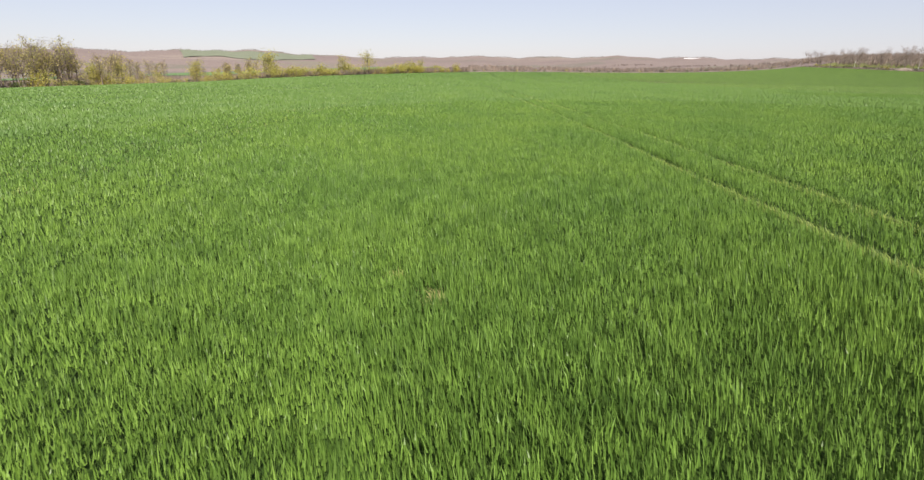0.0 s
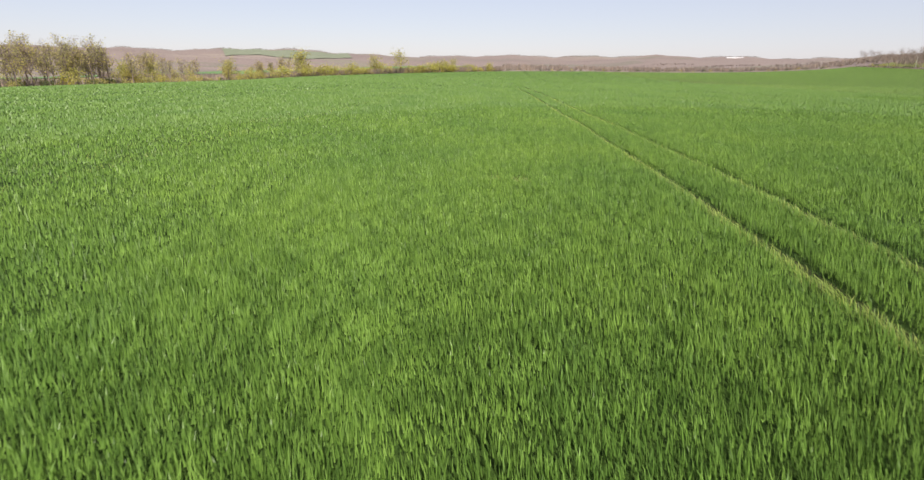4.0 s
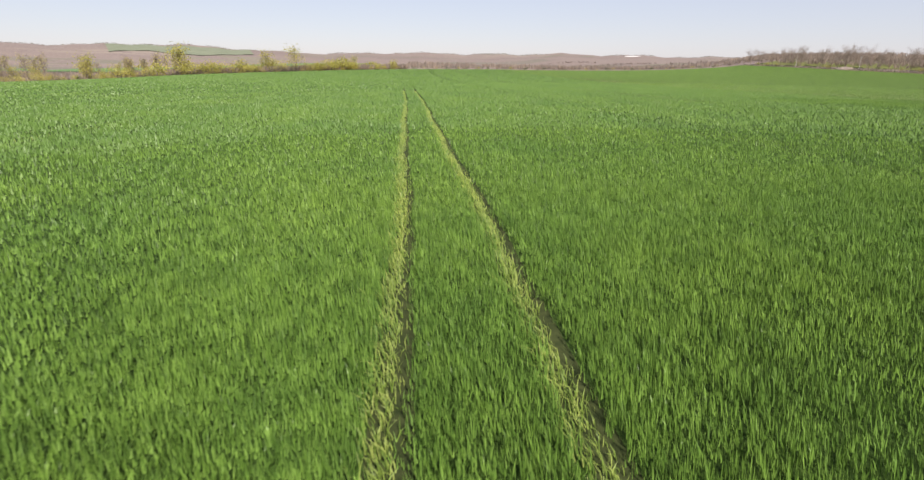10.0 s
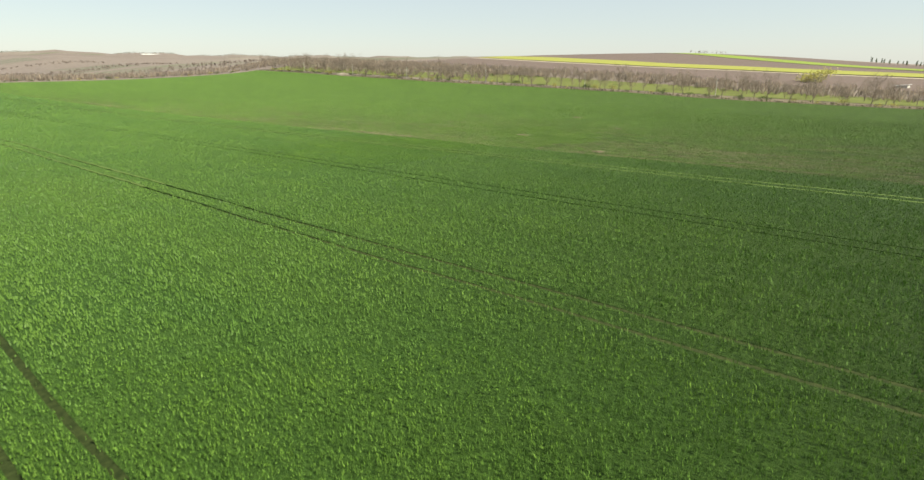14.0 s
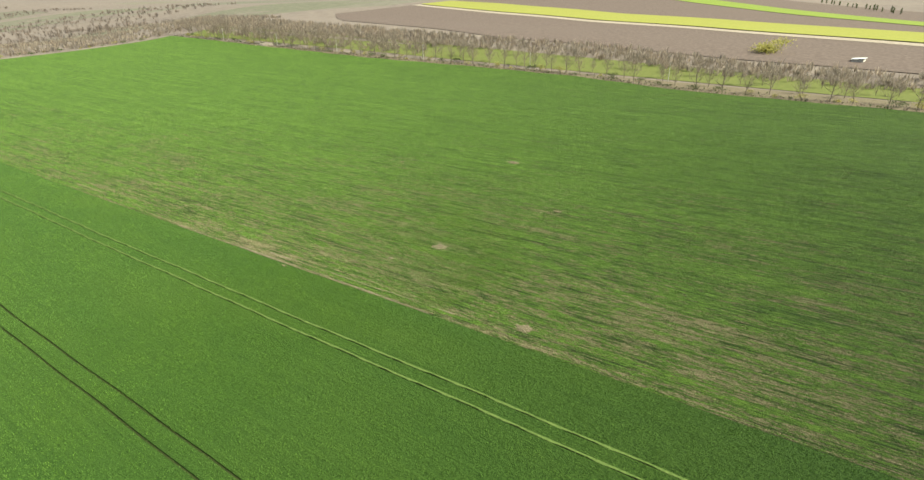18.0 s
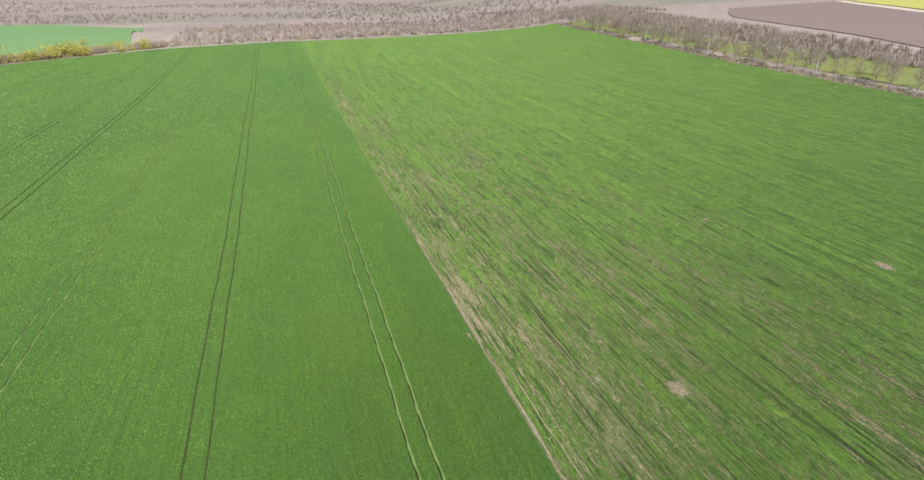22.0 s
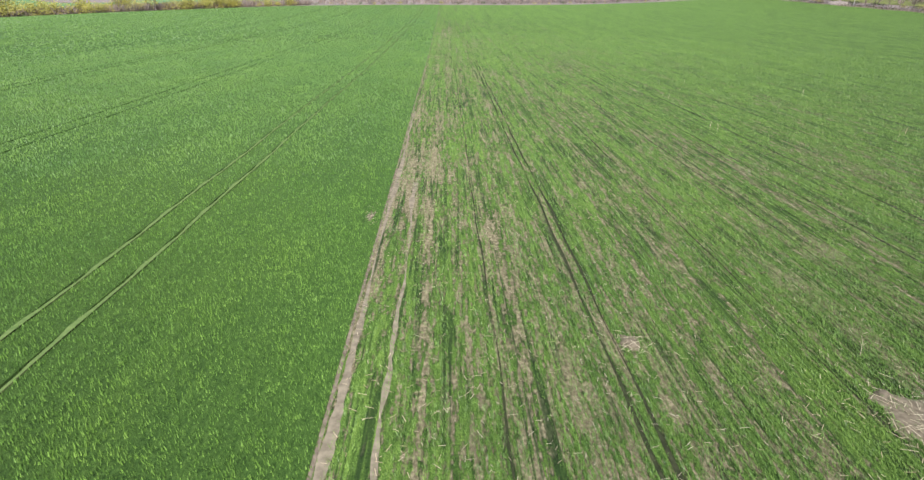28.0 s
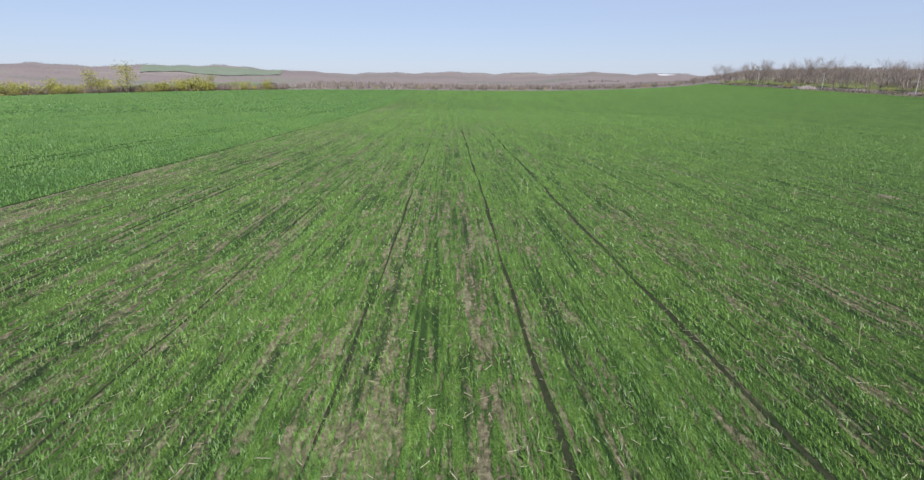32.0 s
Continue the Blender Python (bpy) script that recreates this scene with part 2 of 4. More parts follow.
def land_material():
    """Open country beyond the field: dry grass, bare scrub land and distant fields."""
    m, nt = material("open_country")
    a = noise_tex(nt, (0.004, 0.008, 0.0), 6, 0.6)
    b = noise_tex(nt, (0.09, 0.09, 0.09), 6, 0.65)
    plots = nt.nodes.new("ShaderNodeTexVoronoi")
    plots.inputs["Scale"].default_value = 1.0
    nt.links.new(mapped(nt, (0.0016, 0.0042, 0.0)), plots.inputs["Vector"])
    sep = nt.nodes.new("ShaderNodeSeparateColor")
    nt.links.new(plots.outputs["Color"], sep.inputs[0])
    scrub = ramp(nt, b, ((0.3, (0.108, 0.086, 0.080)), (0.5, (0.156, 0.128, 0.118)), (0.7, (0.216, 0.182, 0.158))))
    plot = ramp(nt, sep.outputs[0], ((0.0, (0.156, 0.128, 0.118)), (0.45, (0.188, 0.154, 0.134)), (0.66, (0.120, 0.096, 0.092)), (0.74, (0.088, 0.120, 0.060)), (0.84, (0.232, 0.200, 0.164)), (1.0, (0.088, 0.112, 0.072))))
    col = mix(nt, ramp(nt, a, ((0.42, (0, 0, 0)), (0.5, (1, 1, 1)))), scrub, mix(nt, 0.55, plot, scrub))
    finish(nt, col, 0.95, b, 0.4, 0.6, 0.1)
    return m


M_CANOPY, M_THIN, M_LAND = crop_material(), thin_crop_material(), land_material()
M_SOIL = plain_material("dry_soil", (0.080, 0.064, 0.046), (0.192, 0.160, 0.116), 5.0, 0.95, 0.6)
M_RUT = plain_material("flattened_crop", (0.062, 0.101, 0.027), (0.117, 0.159, 0.050), 4.0, 0.9, 0.6)
# pressed floor of the wheel tracks, rut shade included in its colour
M_RUT_MID = plain_material("pressed_crop_shade", (0.014, 0.022, 0.007), (0.044, 0.054, 0.019), 5.0, 0.9, 0.6)
# furrow floor painted dark for the shade between the rows
M_FURROW = plain_material("shaded_furrow", (0.013, 0.017, 0.007), (0.034, 0.037, 0.018), 6.0, 0.95, 0.5)
M_HILL = plain_material("hill_pasture", (0.120, 0.140, 0.096), (0.156, 0.176, 0.124), 0.02, 0.95, 0.2)
# trodden floor, darkened further for the shade down in the rut
M_RUT_DARK = plain_material("trodden_crop_shade", (0.013, 0.021, 0.006), (0.034, 0.046, 0.014), 4.0, 0.95, 0.6)
M_LEAF = leaf_material("wheat_leaf", (0.050, 0.102, 0.017), (0.088, 0.168, 0.029), (0.134, 0.232, 0.050), 0.16, 0.45, True)
M_TUFT = leaf_material("wheat_tuft", (0.070, 0.136, 0.026), (0.079, 0.150, 0.029), (0.088, 0.163, 0.033), 0.08, 0.5)
M_THINLEAF = leaf_material("young_wheat_leaf", (0.060, 0.114, 0.020), (0.090, 0.162, 0.030), (0.126, 0.208, 0.044), 0.05, 0.45, True)
M_TRACKLEAF = leaf_material("track_leaf", (0.080, 0.136, 0.022), (0.160, 0.232, 0.044), (0.264, 0.320, 0.088), 0.35, 0.5)
M_DRYLEAF = leaf_material("dry_leaf", (0.11, 0.15, 0.032), (0.17, 0.19, 0.055), (0.26, 0.24, 0.105), 0.2, 0.6)
M_PLOUGH = plain_material("ploughed_soil", (0.092, 0.070, 0.064), (0.148, 0.114, 0.104), 0.5, 0.95, 0.5)
M_RAPE = plain_material("rape_in_flower", (0.190, 0.195, 0.048), (0.260, 0.258, 0.072), 0.7, 0.9, 0.4)
M_YOUNGRAPE = plain_material("young_rape", (0.130, 0.180, 0.040), (0.200, 0.240, 0.055), 0.7, 0.9, 0.4)
M_PALE = plain_material("pale_track_soil", (0.230, 0.190, 0.160), (0.340, 0.290, 0.245), 0.6, 0.95, 0.3)
M_GREEN = plain_material("distant_green_crop", (0.075, 0.135, 0.055), (0.105, 0.175, 0.070), 0.3, 0.9, 0.3)
M_MEADOW = plain_material("rough_grass", (0.088, 0.104, 0.032), (0.135, 0.146, 0.052), 0.6, 0.95, 0.5)
M_BARK = plain_material("bark", (0.104, 0.084, 0.070), (0.208, 0.172, 0.144), 6.0, 0.95, 0.5)
M_TWIG = leaf_material("bare_twigs", (0.164, 0.131, 0.115), (0.230, 0.187, 0.164), (0.295, 0.246, 0.216), 0.4, 0.9)
M_SCRUB = leaf_material("bare_scrub", (0.211, 0.170, 0.153), (0.286, 0.235, 0.207), (0.367, 0.313, 0.272), 0.5, 0.9)
M_BUD = leaf_material("budding_leaves", (0.264, 0.252, 0.080), (0.368, 0.344, 0.112), (0.480, 0.440, 0.168), 0.5, 0.6)
M_YELLOW = leaf_material("yellow_bloom_leaves", (0.270, 0.265, 0.060), (0.360, 0.345, 0.085), (0.460, 0.430, 0.130), 0.5, 0.6)
M_SHRUB = leaf_material("dark_shrub_leaves", (0.036, 0.060, 0.018), (0.060, 0.088, 0.024), (0.104, 0.132, 0.040), 0.3, 0.6)


# ---- mesh helpers ----
def raw_mesh(name, verts, faces, mat, smooth=False):
    """A mesh from arrays: verts (n,3), faces as a list of (m,k) index arrays."""
    me = bpy.data.meshes.new(name)
    verts = np.asarray(verts, np.float32)
    faces = [np.asarray(f, np.int32) for f in faces if len(f)]
    me.vertices.add(len(verts))
    me.vertices.foreach_set("co", verts.ravel())
    total = sum(f.size for f in faces)
    me.loops.add(total)
    me.loops.foreach_set("vertex_index", np.concatenate([f.ravel() for f in faces]))
    count = sum(len(f) for f in faces)
    sizes = np.concatenate([np.full(len(f), f.shape[1], np.int32) for f in faces])
    me.polygons.add(count)
    me.polygons.foreach_set("loop_start", np.concatenate([[0], np.cumsum(sizes)[:-1]]).astype(np.int32))
    me.polygons.foreach_set("use_smooth", np.full(count, smooth))
    me.update(calc_edges=True)
    me.materials.append(mat)
    return me


def grid_faces(rows, cols, base=0):
    i = np.arange((rows - 1) * cols).reshape(rows - 1, cols)[:, :-1].ravel() + base
    return np.stack([i, i + 1, i + 1 + cols, i + cols], 1)


def draped(name, xs, ys_of, mat, lift, label, category, kind="structure", walls=True):
    """A sheet over the land: columns at xs, each running over the ys that ys_of(x) gives (all of one length)."""
    X = np.repeat(np.asarray(xs, float)[:, None], len(ys_of(xs[0])), 1)
    Y = np.array([ys_of(x) for x in xs])
    Z = height(X, Y)
    top = np.stack([X, Y, Z + lift], 2)
    n, m = X.shape
    verts, faces = [top.reshape(-1, 3)], [grid_faces(n, m)[:, ::-1]]
    if walls:
        for col in (0, n - 1):
            a = top[col]
            b = a - (0, 0, lift + 0.05)
            base = sum(len(v) for v in verts)
            verts.append(np.concatenate([a, b]))
            i = np.arange(m - 1) + base
            faces.append(np.stack([i, i + 1, i + 1 + m, i + m], 1))
    return tagged(new(name, raw_mesh(name, np.concatenate(verts), faces, mat, True)), label, category, kind=kind)


# ---- ground to the horizon ----
def build_ground():
    radii = np.concatenate([np.linspace(0.5, 480, 100), np.geomspace(490, 4850, 80)])
    turns = np.linspace(0, 2 * np.pi, 361)
    R, A = np.meshgrid(radii, turns, indexing="ij")
    X, Y = R * np.sin(A), 150 + R * np.cos(A)
    v = np.stack([X, Y, height(X, Y) - 0.06], 2).reshape(-1, 3)
    tagged(new("ground", raw_mesh("ground", v, [grid_faces(len(radii), len(turns))[:, ::-1]], M_LAND, True)),
           "rolling open country of brown scrub, plots and low hills", "ground", kind="structure")


build_ground()


def steps(a, b, size):
    return np.linspace(a, b, max(2, int(math.ceil((b - a) / size)) + 1))


Y_BACK = -45.0
draped("field_soil", steps(-207, 205, 6), lambda x: np.linspace(Y_BACK, far_edge(x), 130), M_SOIL, 0.0,
              "dry brown field soil under the young crop", "field soil", walls=False)


# the canopy lies in strips between the wheel tracks
def rut(t):
    return 0.27 if t == -54.6 else 0.36 if t == -70.6 else RUT if t in (-36.4, 0.0) else (0.20 if t == -17.4 else 0.18)


cuts = [-207.0]
for t in sorted(TRAMS):
    for side in (-1, 1):
        cuts += [t + side * GAUGE / 2 - rut(t) / 2, t + side * GAUGE / 2 + rut(t) / 2]
cuts.append(EDGE_X)
LOW = ((-78, 0), (-74, 21), (-67, 33), (-60, 34))     # where the crop is built leaf by leaf
THIN_LOW = ((12, 76), (22, 82), (31, 89))


def reach(x, y, line):
    """Distance of points from a polyline."""
    best = np.full(np.shape(x), 1e9)
    for (ax, ay), (bx, by) in zip(line, line[1:]):
        k = np.clip(((x - ax) * (bx - ax) + (y - ay) * (by - ay)) / ((bx - ax) ** 2 + (by - ay) ** 2), 0, 1)
        best = np.minimum(best, np.hypot(x - ax - k * (bx - ax), y - ay - k * (by - ay)))
    return best


def sway(t, y):
    """Sideways wander of the wheel tracks."""
    return 0.13 * np.sin(y * 0.045 + t) + 0.05 * np.sin(y * 0.13 + 2 * t) + 0.04 * np.sin(y * 0.41 + t)


def strip_sway(x, y):
    """The wander of the nearest tracks, eased from one to the next."""
    order = np.array(sorted(TRAMS))
    return sum(sway(t, y) * ease(1.4 - np.abs(x - t) / 8.0) for t in order)


def build_canopy():
    verts, faces, base = [], [], 0
    for a, b in zip(cuts[::2], cuts[1::2]):
        xs = steps(a, b, 2.5)
        k = np.linspace(0, 1, 200)
        X = np.repeat(xs[:, None], len(k), 1)
        Y = Y_BACK + (far_edge(X) - Y_BACK) * k ** 1.25
        lift = (0.05 + 0.13 * ease((reach(X, Y, LOW) - 12) / 60)) * (0.35 + 0.65 * ease((EDGE_X - X) / 2.5))
        X = X + strip_sway(X, Y)
        top = np.stack([X, Y, height(X, Y) + lift], 2)
        n, m = X.shape
        verts.append(top.reshape(-1, 3))
        faces.append(grid_faces(n, m, base)[:, ::-1])
        base += n * m
        for col in (0, n - 1):
            low = top[col].copy()
            low[:, 2] = height(low[:, 0], low[:, 1]) - 0.05
            verts.append(np.concatenate([top[col], low]))
            i = np.arange(m - 1) + base
            faces.append(np.stack([i, i + 1, i + 1 + m, i + m], 1))
            base += 2 * m
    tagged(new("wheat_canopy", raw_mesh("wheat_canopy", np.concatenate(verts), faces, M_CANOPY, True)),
           "dense green spring wheat cut by tractor wheel tracks, shade between leaves in its colour", "wheat crop", kind="stuff")


build_canopy()


def build_ruts():
    for t in TRAMS:
        for side in (-1, 1):
            x = t + side * GAUGE / 2
            ys = Y_BACK + (far_edge(x) - Y_BACK) * np.linspace(0, 1, 200) ** 1.25
            X = np.stack([x - rut(t) / 2 - 0.03 + sway(t, ys), x + rut(t) / 2 + 0.03 + sway(t, ys)])
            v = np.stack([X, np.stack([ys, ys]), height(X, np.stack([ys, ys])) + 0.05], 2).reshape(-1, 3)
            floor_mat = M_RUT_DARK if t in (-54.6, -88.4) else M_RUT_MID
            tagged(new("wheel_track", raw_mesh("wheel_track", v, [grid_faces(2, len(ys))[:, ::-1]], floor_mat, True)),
                   "tractor wheel track pressed into the crop, coloured dark with rut shade", "wheel track", kind="structure")
            if t in (0.0, -36.4):                           # crop bent over into the track
                ys = np.concatenate([np.arange(88.0 if t else 10.0, 180.0, 0.6), np.linspace(181, far_edge(x), 80)])
                wav = 0.05 * np.sin(ys * 1.3 + t) + 0.03 * np.sin(ys * 3.1)
                X = np.stack([x - RUT / 2 + 0.10 + wav + sway(t, ys), x + RUT / 2 + 0.02 + sway(t, ys)])
                v = np.stack([X, np.stack([ys, ys]), height(X, np.stack([ys, ys])) + np.array([[0.21], [0.24]]) - 0.05 * (1 - ease((ys - 50) / 30)) * (t == 0.0)], 2).reshape(-1, 3)
                tagged(new("bent_crop", raw_mesh("bent_crop", v, [grid_faces(2, len(ys))[:, ::-1]], M_RUT, True)),
                       "pale yellowish crop bent over into a wheel track", "wheat crop", kind="structure")


build_ruts()
def build_thin_crop():
    """From the border of the dense crop to the foot of the east hedge."""
    K, U = np.meshgrid(np.linspace(0, 1, 66), np.linspace(0, 1, 200) ** 1.25, indexing="ij")
    Y = Y_BACK + (far_edge(EDGE_X + 0.1 + 192 * K) - Y_BACK) * U
    X = EDGE_X + 0.1 + (right_edge(Y) + 0.9 + 0.5 * np.sin(Y * 0.23) - EDGE_X - 0.1) * K
    v = np.stack([X, Y, height(X, Y) + 0.04], 2).reshape(-1, 3)
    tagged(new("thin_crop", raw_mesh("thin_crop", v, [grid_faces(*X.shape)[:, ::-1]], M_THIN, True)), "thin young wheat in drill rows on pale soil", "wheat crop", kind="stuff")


build_thin_crop()


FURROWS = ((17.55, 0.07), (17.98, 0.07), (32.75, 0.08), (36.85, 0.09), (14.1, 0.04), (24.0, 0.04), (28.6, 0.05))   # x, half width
# dark ribbons laid on the soil in place of furrow shade
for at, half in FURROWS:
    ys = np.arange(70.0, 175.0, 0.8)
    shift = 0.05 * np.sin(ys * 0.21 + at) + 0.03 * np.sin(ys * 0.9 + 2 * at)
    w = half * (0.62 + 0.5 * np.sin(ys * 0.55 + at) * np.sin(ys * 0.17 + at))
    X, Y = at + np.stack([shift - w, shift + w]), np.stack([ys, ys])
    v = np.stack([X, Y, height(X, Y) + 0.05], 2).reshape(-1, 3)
    tagged(new("furrow", raw_mesh("furrow", v, [grid_faces(2, len(ys))[:, ::-1]], M_FURROW, True)), "furrow between rows of thin wheat, its shade painted dark", "furrow", kind="structure")


# ---- leaves of the crop ----
# lean and facing chosen to make the crop look brighter towards the north-west
LEAN_WAY = radians(122)                    # the way the leaves lean, from +x towards +y


def blades(name, x, y, tall, wide, lean, mat, label, start=0.0, slim=None, spread=0.45, stray=0.2):
    """One bent leaf for each x, y: a quad below and a tip above."""
    n = len(x)
    turn = LEAN_WAY + rng.normal(0, 0.7, n)                      # most bend one way, so their sunlit faces show
    face = np.where(rng.uniform(0, 1, n) < stray, rng.uniform(0, 2 * np.pi, n), LEAN_WAY - np.pi / 2 + rng.normal(0, spread, n))
    side = np.stack([np.cos(face), np.sin(face), np.zeros(n)], 1) * (wide / 2)[:, None]
    out = np.stack([np.cos(turn), np.sin(turn), np.zeros(n)], 1)
    root = np.stack([x, y, height(x, y) + start], 1)
    up = np.array([0, 0, 1.0])
    mid = root + out * (tall * lean * 0.35)[:, None] + up * (tall * 0.62)[:, None]
    tip = root + out * (tall * lean)[:, None] + up * (tall * (1 - 0.25 * lean))[:, None]
    v = np.stack([root - side * 0.7, root + side * 0.7, mid + side, mid - side, tip], 1).reshape(-1, 3)
    i = np.arange(n) * 5
    faces = [np.stack([i, i + 1, i + 2, i + 3], 1), np.stack([i + 3, i + 2, i + 4], 1)]
    if slim is not None:                                     # far leaves are single tapered pieces
        k = np.flatnonzero(slim)
        thin = np.stack([root[k] - side[k] * 1.2, root[k] + side[k] * 1.2, tip[k]], 1).reshape(-1, 3)
        keep = np.flatnonzero(~slim)
        faces = [f[keep] for f in faces] + [np.arange(len(thin)).reshape(-1, 3) + len(v)]
        v = np.concatenate([v, thin])
        used = np.zeros(len(v), bool)
        for f in faces:
            used[f.ravel()] = True
        to = np.cumsum(used) - 1
        v, faces = v[used], [to[f] for f in faces]
    return tagged(new(name, raw_mesh(name, v, faces, mat)), label, "wheat", kind="stuff")


def sown(box, density, cell=3.0):
    """Points strewn over a box, as many to the square metre as density(x, y) asks; also that number for each."""
    cx, cy = np.meshgrid(np.arange(box[0], box[1], cell), np.arange(box[2], box[3], cell), indexing="ij")
    cx, cy = cx.ravel(), cy.ravel()
    many = density(cx + cell / 2, cy + cell / 2)
    n = rng.poisson(many * cell * cell)
    x, y, many = np.repeat(cx, n), np.repeat(cy, n), np.repeat(many, n)
    return x + rng.uniform(0, cell, len(x)), y + rng.uniform(0, cell, len(y)), many


def off_tracks(x, y, wide):
    ok = np.ones(len(x), bool)
    room = np.minimum(wide, 0.6) * 0.4
    for t in TRAMS:
        shut = ease((y - 95) / 60) if t in (-70.6, -88.4) else 0.0          # grown over farther along
        for side in (-1, 1):
            ok &= np.abs(x - t - side * GAUGE / 2 - sway(t, y) - 0.05 * np.sin(y * 1.7 + t)) > (rut(t) / 2 + 0.02 + room) * (1 - shut) + rng.normal(0, 0.06, len(x))
    return ok


BORDER = ((-8, 90), (7, 93))
MIDDLE = ((-50, 60), (-10, 85), (0, 150))              # crop seen from high up


DRY_SPOTS = ((-77.96, 5.90, 0.16), (-78.49, 6.60, 0.12), (-75.32, 22.01, 0.26), (-76.03, 22.37, 0.16))               # x, y, radius of small yellowed clearings


def build_wheat():
    """Single leaves where the camera flies low; coarser tufts of leaves farther off."""
    def density(x, y):
        low = 1150 * (4.6 / np.maximum(reach(x, y, LOW), 4.6)) ** 1.85 * (y > 0.75 * np.abs(x + 74) - 12)
        edge = 220 * (8.0 / np.maximum(reach(x, y, BORDER), 8.0)) ** 1.7 * (y > 78)
        mid = 42 * ease((80 - reach(x, y, MIDDLE)) / 55)
        return np.maximum(np.maximum(low, edge), np.maximum(mid, 3.4)) * (y < far_edge(x) - 1)
    x, y, many = sown((-204, EDGE_X, -20, 474), density)
    p = np.minimum(many / 1150, 1.0)
    wide = rng.uniform(0.008, 0.0135, len(x)) * np.where(p > 0.06, p ** -0.44, 0.06 ** -0.44 * (0.06 / p) ** 0.66)
    ok = off_tracks(x, y, wide) & (x + 0.3 * np.minimum(wide, 0.5) < EDGE_X + rng.normal(0, 0.10, len(x)))
    for cx, cy, r in DRY_SPOTS:
        ok &= np.hypot(x - cx, (y - cy) * 0.7) > r * (0.8 + 0.4 * rng.uniform(0, 1, len(x)))
    x, y, p, wide = x[ok], y[ok], p[ok], wide[ok]
    edge = 0.35 + 0.65 * ease((EDGE_X - x) / 2.0)
    base = rng.uniform(0.04, 0.20, len(x)) * edge
    clump = np.sin(x * 5.1 + 2 * np.sin(y * 2.3)) * np.sin(y * 4.3 + 2 * np.sin(x * 1.9))
    patchy = np.sin(x * 0.9 + 2 * np.sin(y * 0.35)) * np.sin(y * 0.6 + np.sin(x * 0.5))
    tall = rng.uniform(0.09, 0.18, len(x)) * (1 + 0.18 * patchy + 0.26 * clump) * (1 + 0.25 * (p < 0.05)) * (0.7 + 0.3 * edge)
    slim, lean = (p < 0.97) | (rng.uniform(0, 1, len(x)) > 0.12), rng.uniform(0.05, 0.42, len(x))
    for name, k, mat, label in (("wheat_leaves", p > 0.06, M_LEAF, "upright green leaves of dense spring wheat"), ("wheat_tufts", p <= 0.06, M_TUFT, "tufts of dense green spring wheat across the field")):
        blades(name, x[k], y[k], tall[k], wide[k], lean[k], mat, label, start=base[k], slim=slim[k], spread=0.5, stray=0.40 if mat is M_LEAF else 0.22)


build_wheat()


def build_dry_spots():
    xs, ys = [], []
    for cx, cy, r in DRY_SPOTS:
        n = int(900 * r)
        xs.append(cx + rng.normal(0, r * 0.65, n))
        ys.append(cy + rng.normal(0, r * 0.9, n))
    x, y = np.concatenate(xs), np.concatenate(ys)
    blades("yellowed_leaves", x, y, rng.uniform(0.06, 0.20, len(x)), rng.uniform(0.008, 0.014, len(x)), rng.uniform(0.4, 1.3, len(x)), M_DRYLEAF, "yellowed and withered leaves in small clearings of the wheat")


build_dry_spots()


def build_track_leaves():
    """Short, pale leaves that come up again in the wheel tracks the camera passes."""
    xs, ys, up = [], [], []
    for t, n in ((-70.6, 14000), (-88.4, 1500)):
        for side in (-1, 1):
            y = 4 + 110 * rng.uniform(0, 1, n) ** 1.5
            off = rng.normal(-0.07, 0.09, n)                 # most of them along one edge
            xs.append(t + side * GAUGE / 2 + sway(t, y) + off)
            ys.append(y)
            up.append(rng.uniform(0.10, 0.30, n) * (1.1 - np.clip(off + 0.12, 0, 0.3) * 2))
    x, y, tall = np.concatenate(xs), np.concatenate(ys), np.concatenate(up)
    far = 1 + np.maximum(y - 30, 0) / 30
    blades("track_leaves", x, y, tall, rng.uniform(0.009, 0.016, len(x)) * far, rng.uniform(0.3, 1.0, len(x)), M_TRACKLEAF, "short pale yellowish leaves in the wheel tracks", slim=y > 45)


build_track_leaves()


ROW = 0.165                            # spacing of the drill rows
VIGOUR = np.convolve(np.random.default_rng(31).normal(0, 1, 1402), (0.55, 0.75, 0.35), "valid")


def wander(x, y, a, b, seed):
    """Soft patches about 1/a metres across and 1/b metres along the rows, from -1 to 1."""
    r = np.random.default_rng(seed)
    out = 0.0
    for k in range(4):
        f, q, t = a * 1.7 ** k * 2.5, b * 1.7 ** k * 2.5, r.uniform(0, 6.28, 4)
        out = out + 0.72 ** k * np.sin(f * x + t[0] + 1.3 * np.sin(q * 0.7 * y + t[1])) * np.sin(q * y + t[2] + 1.3 * np.sin(f * 0.6 * x + t[3]))
    return out / 1.6


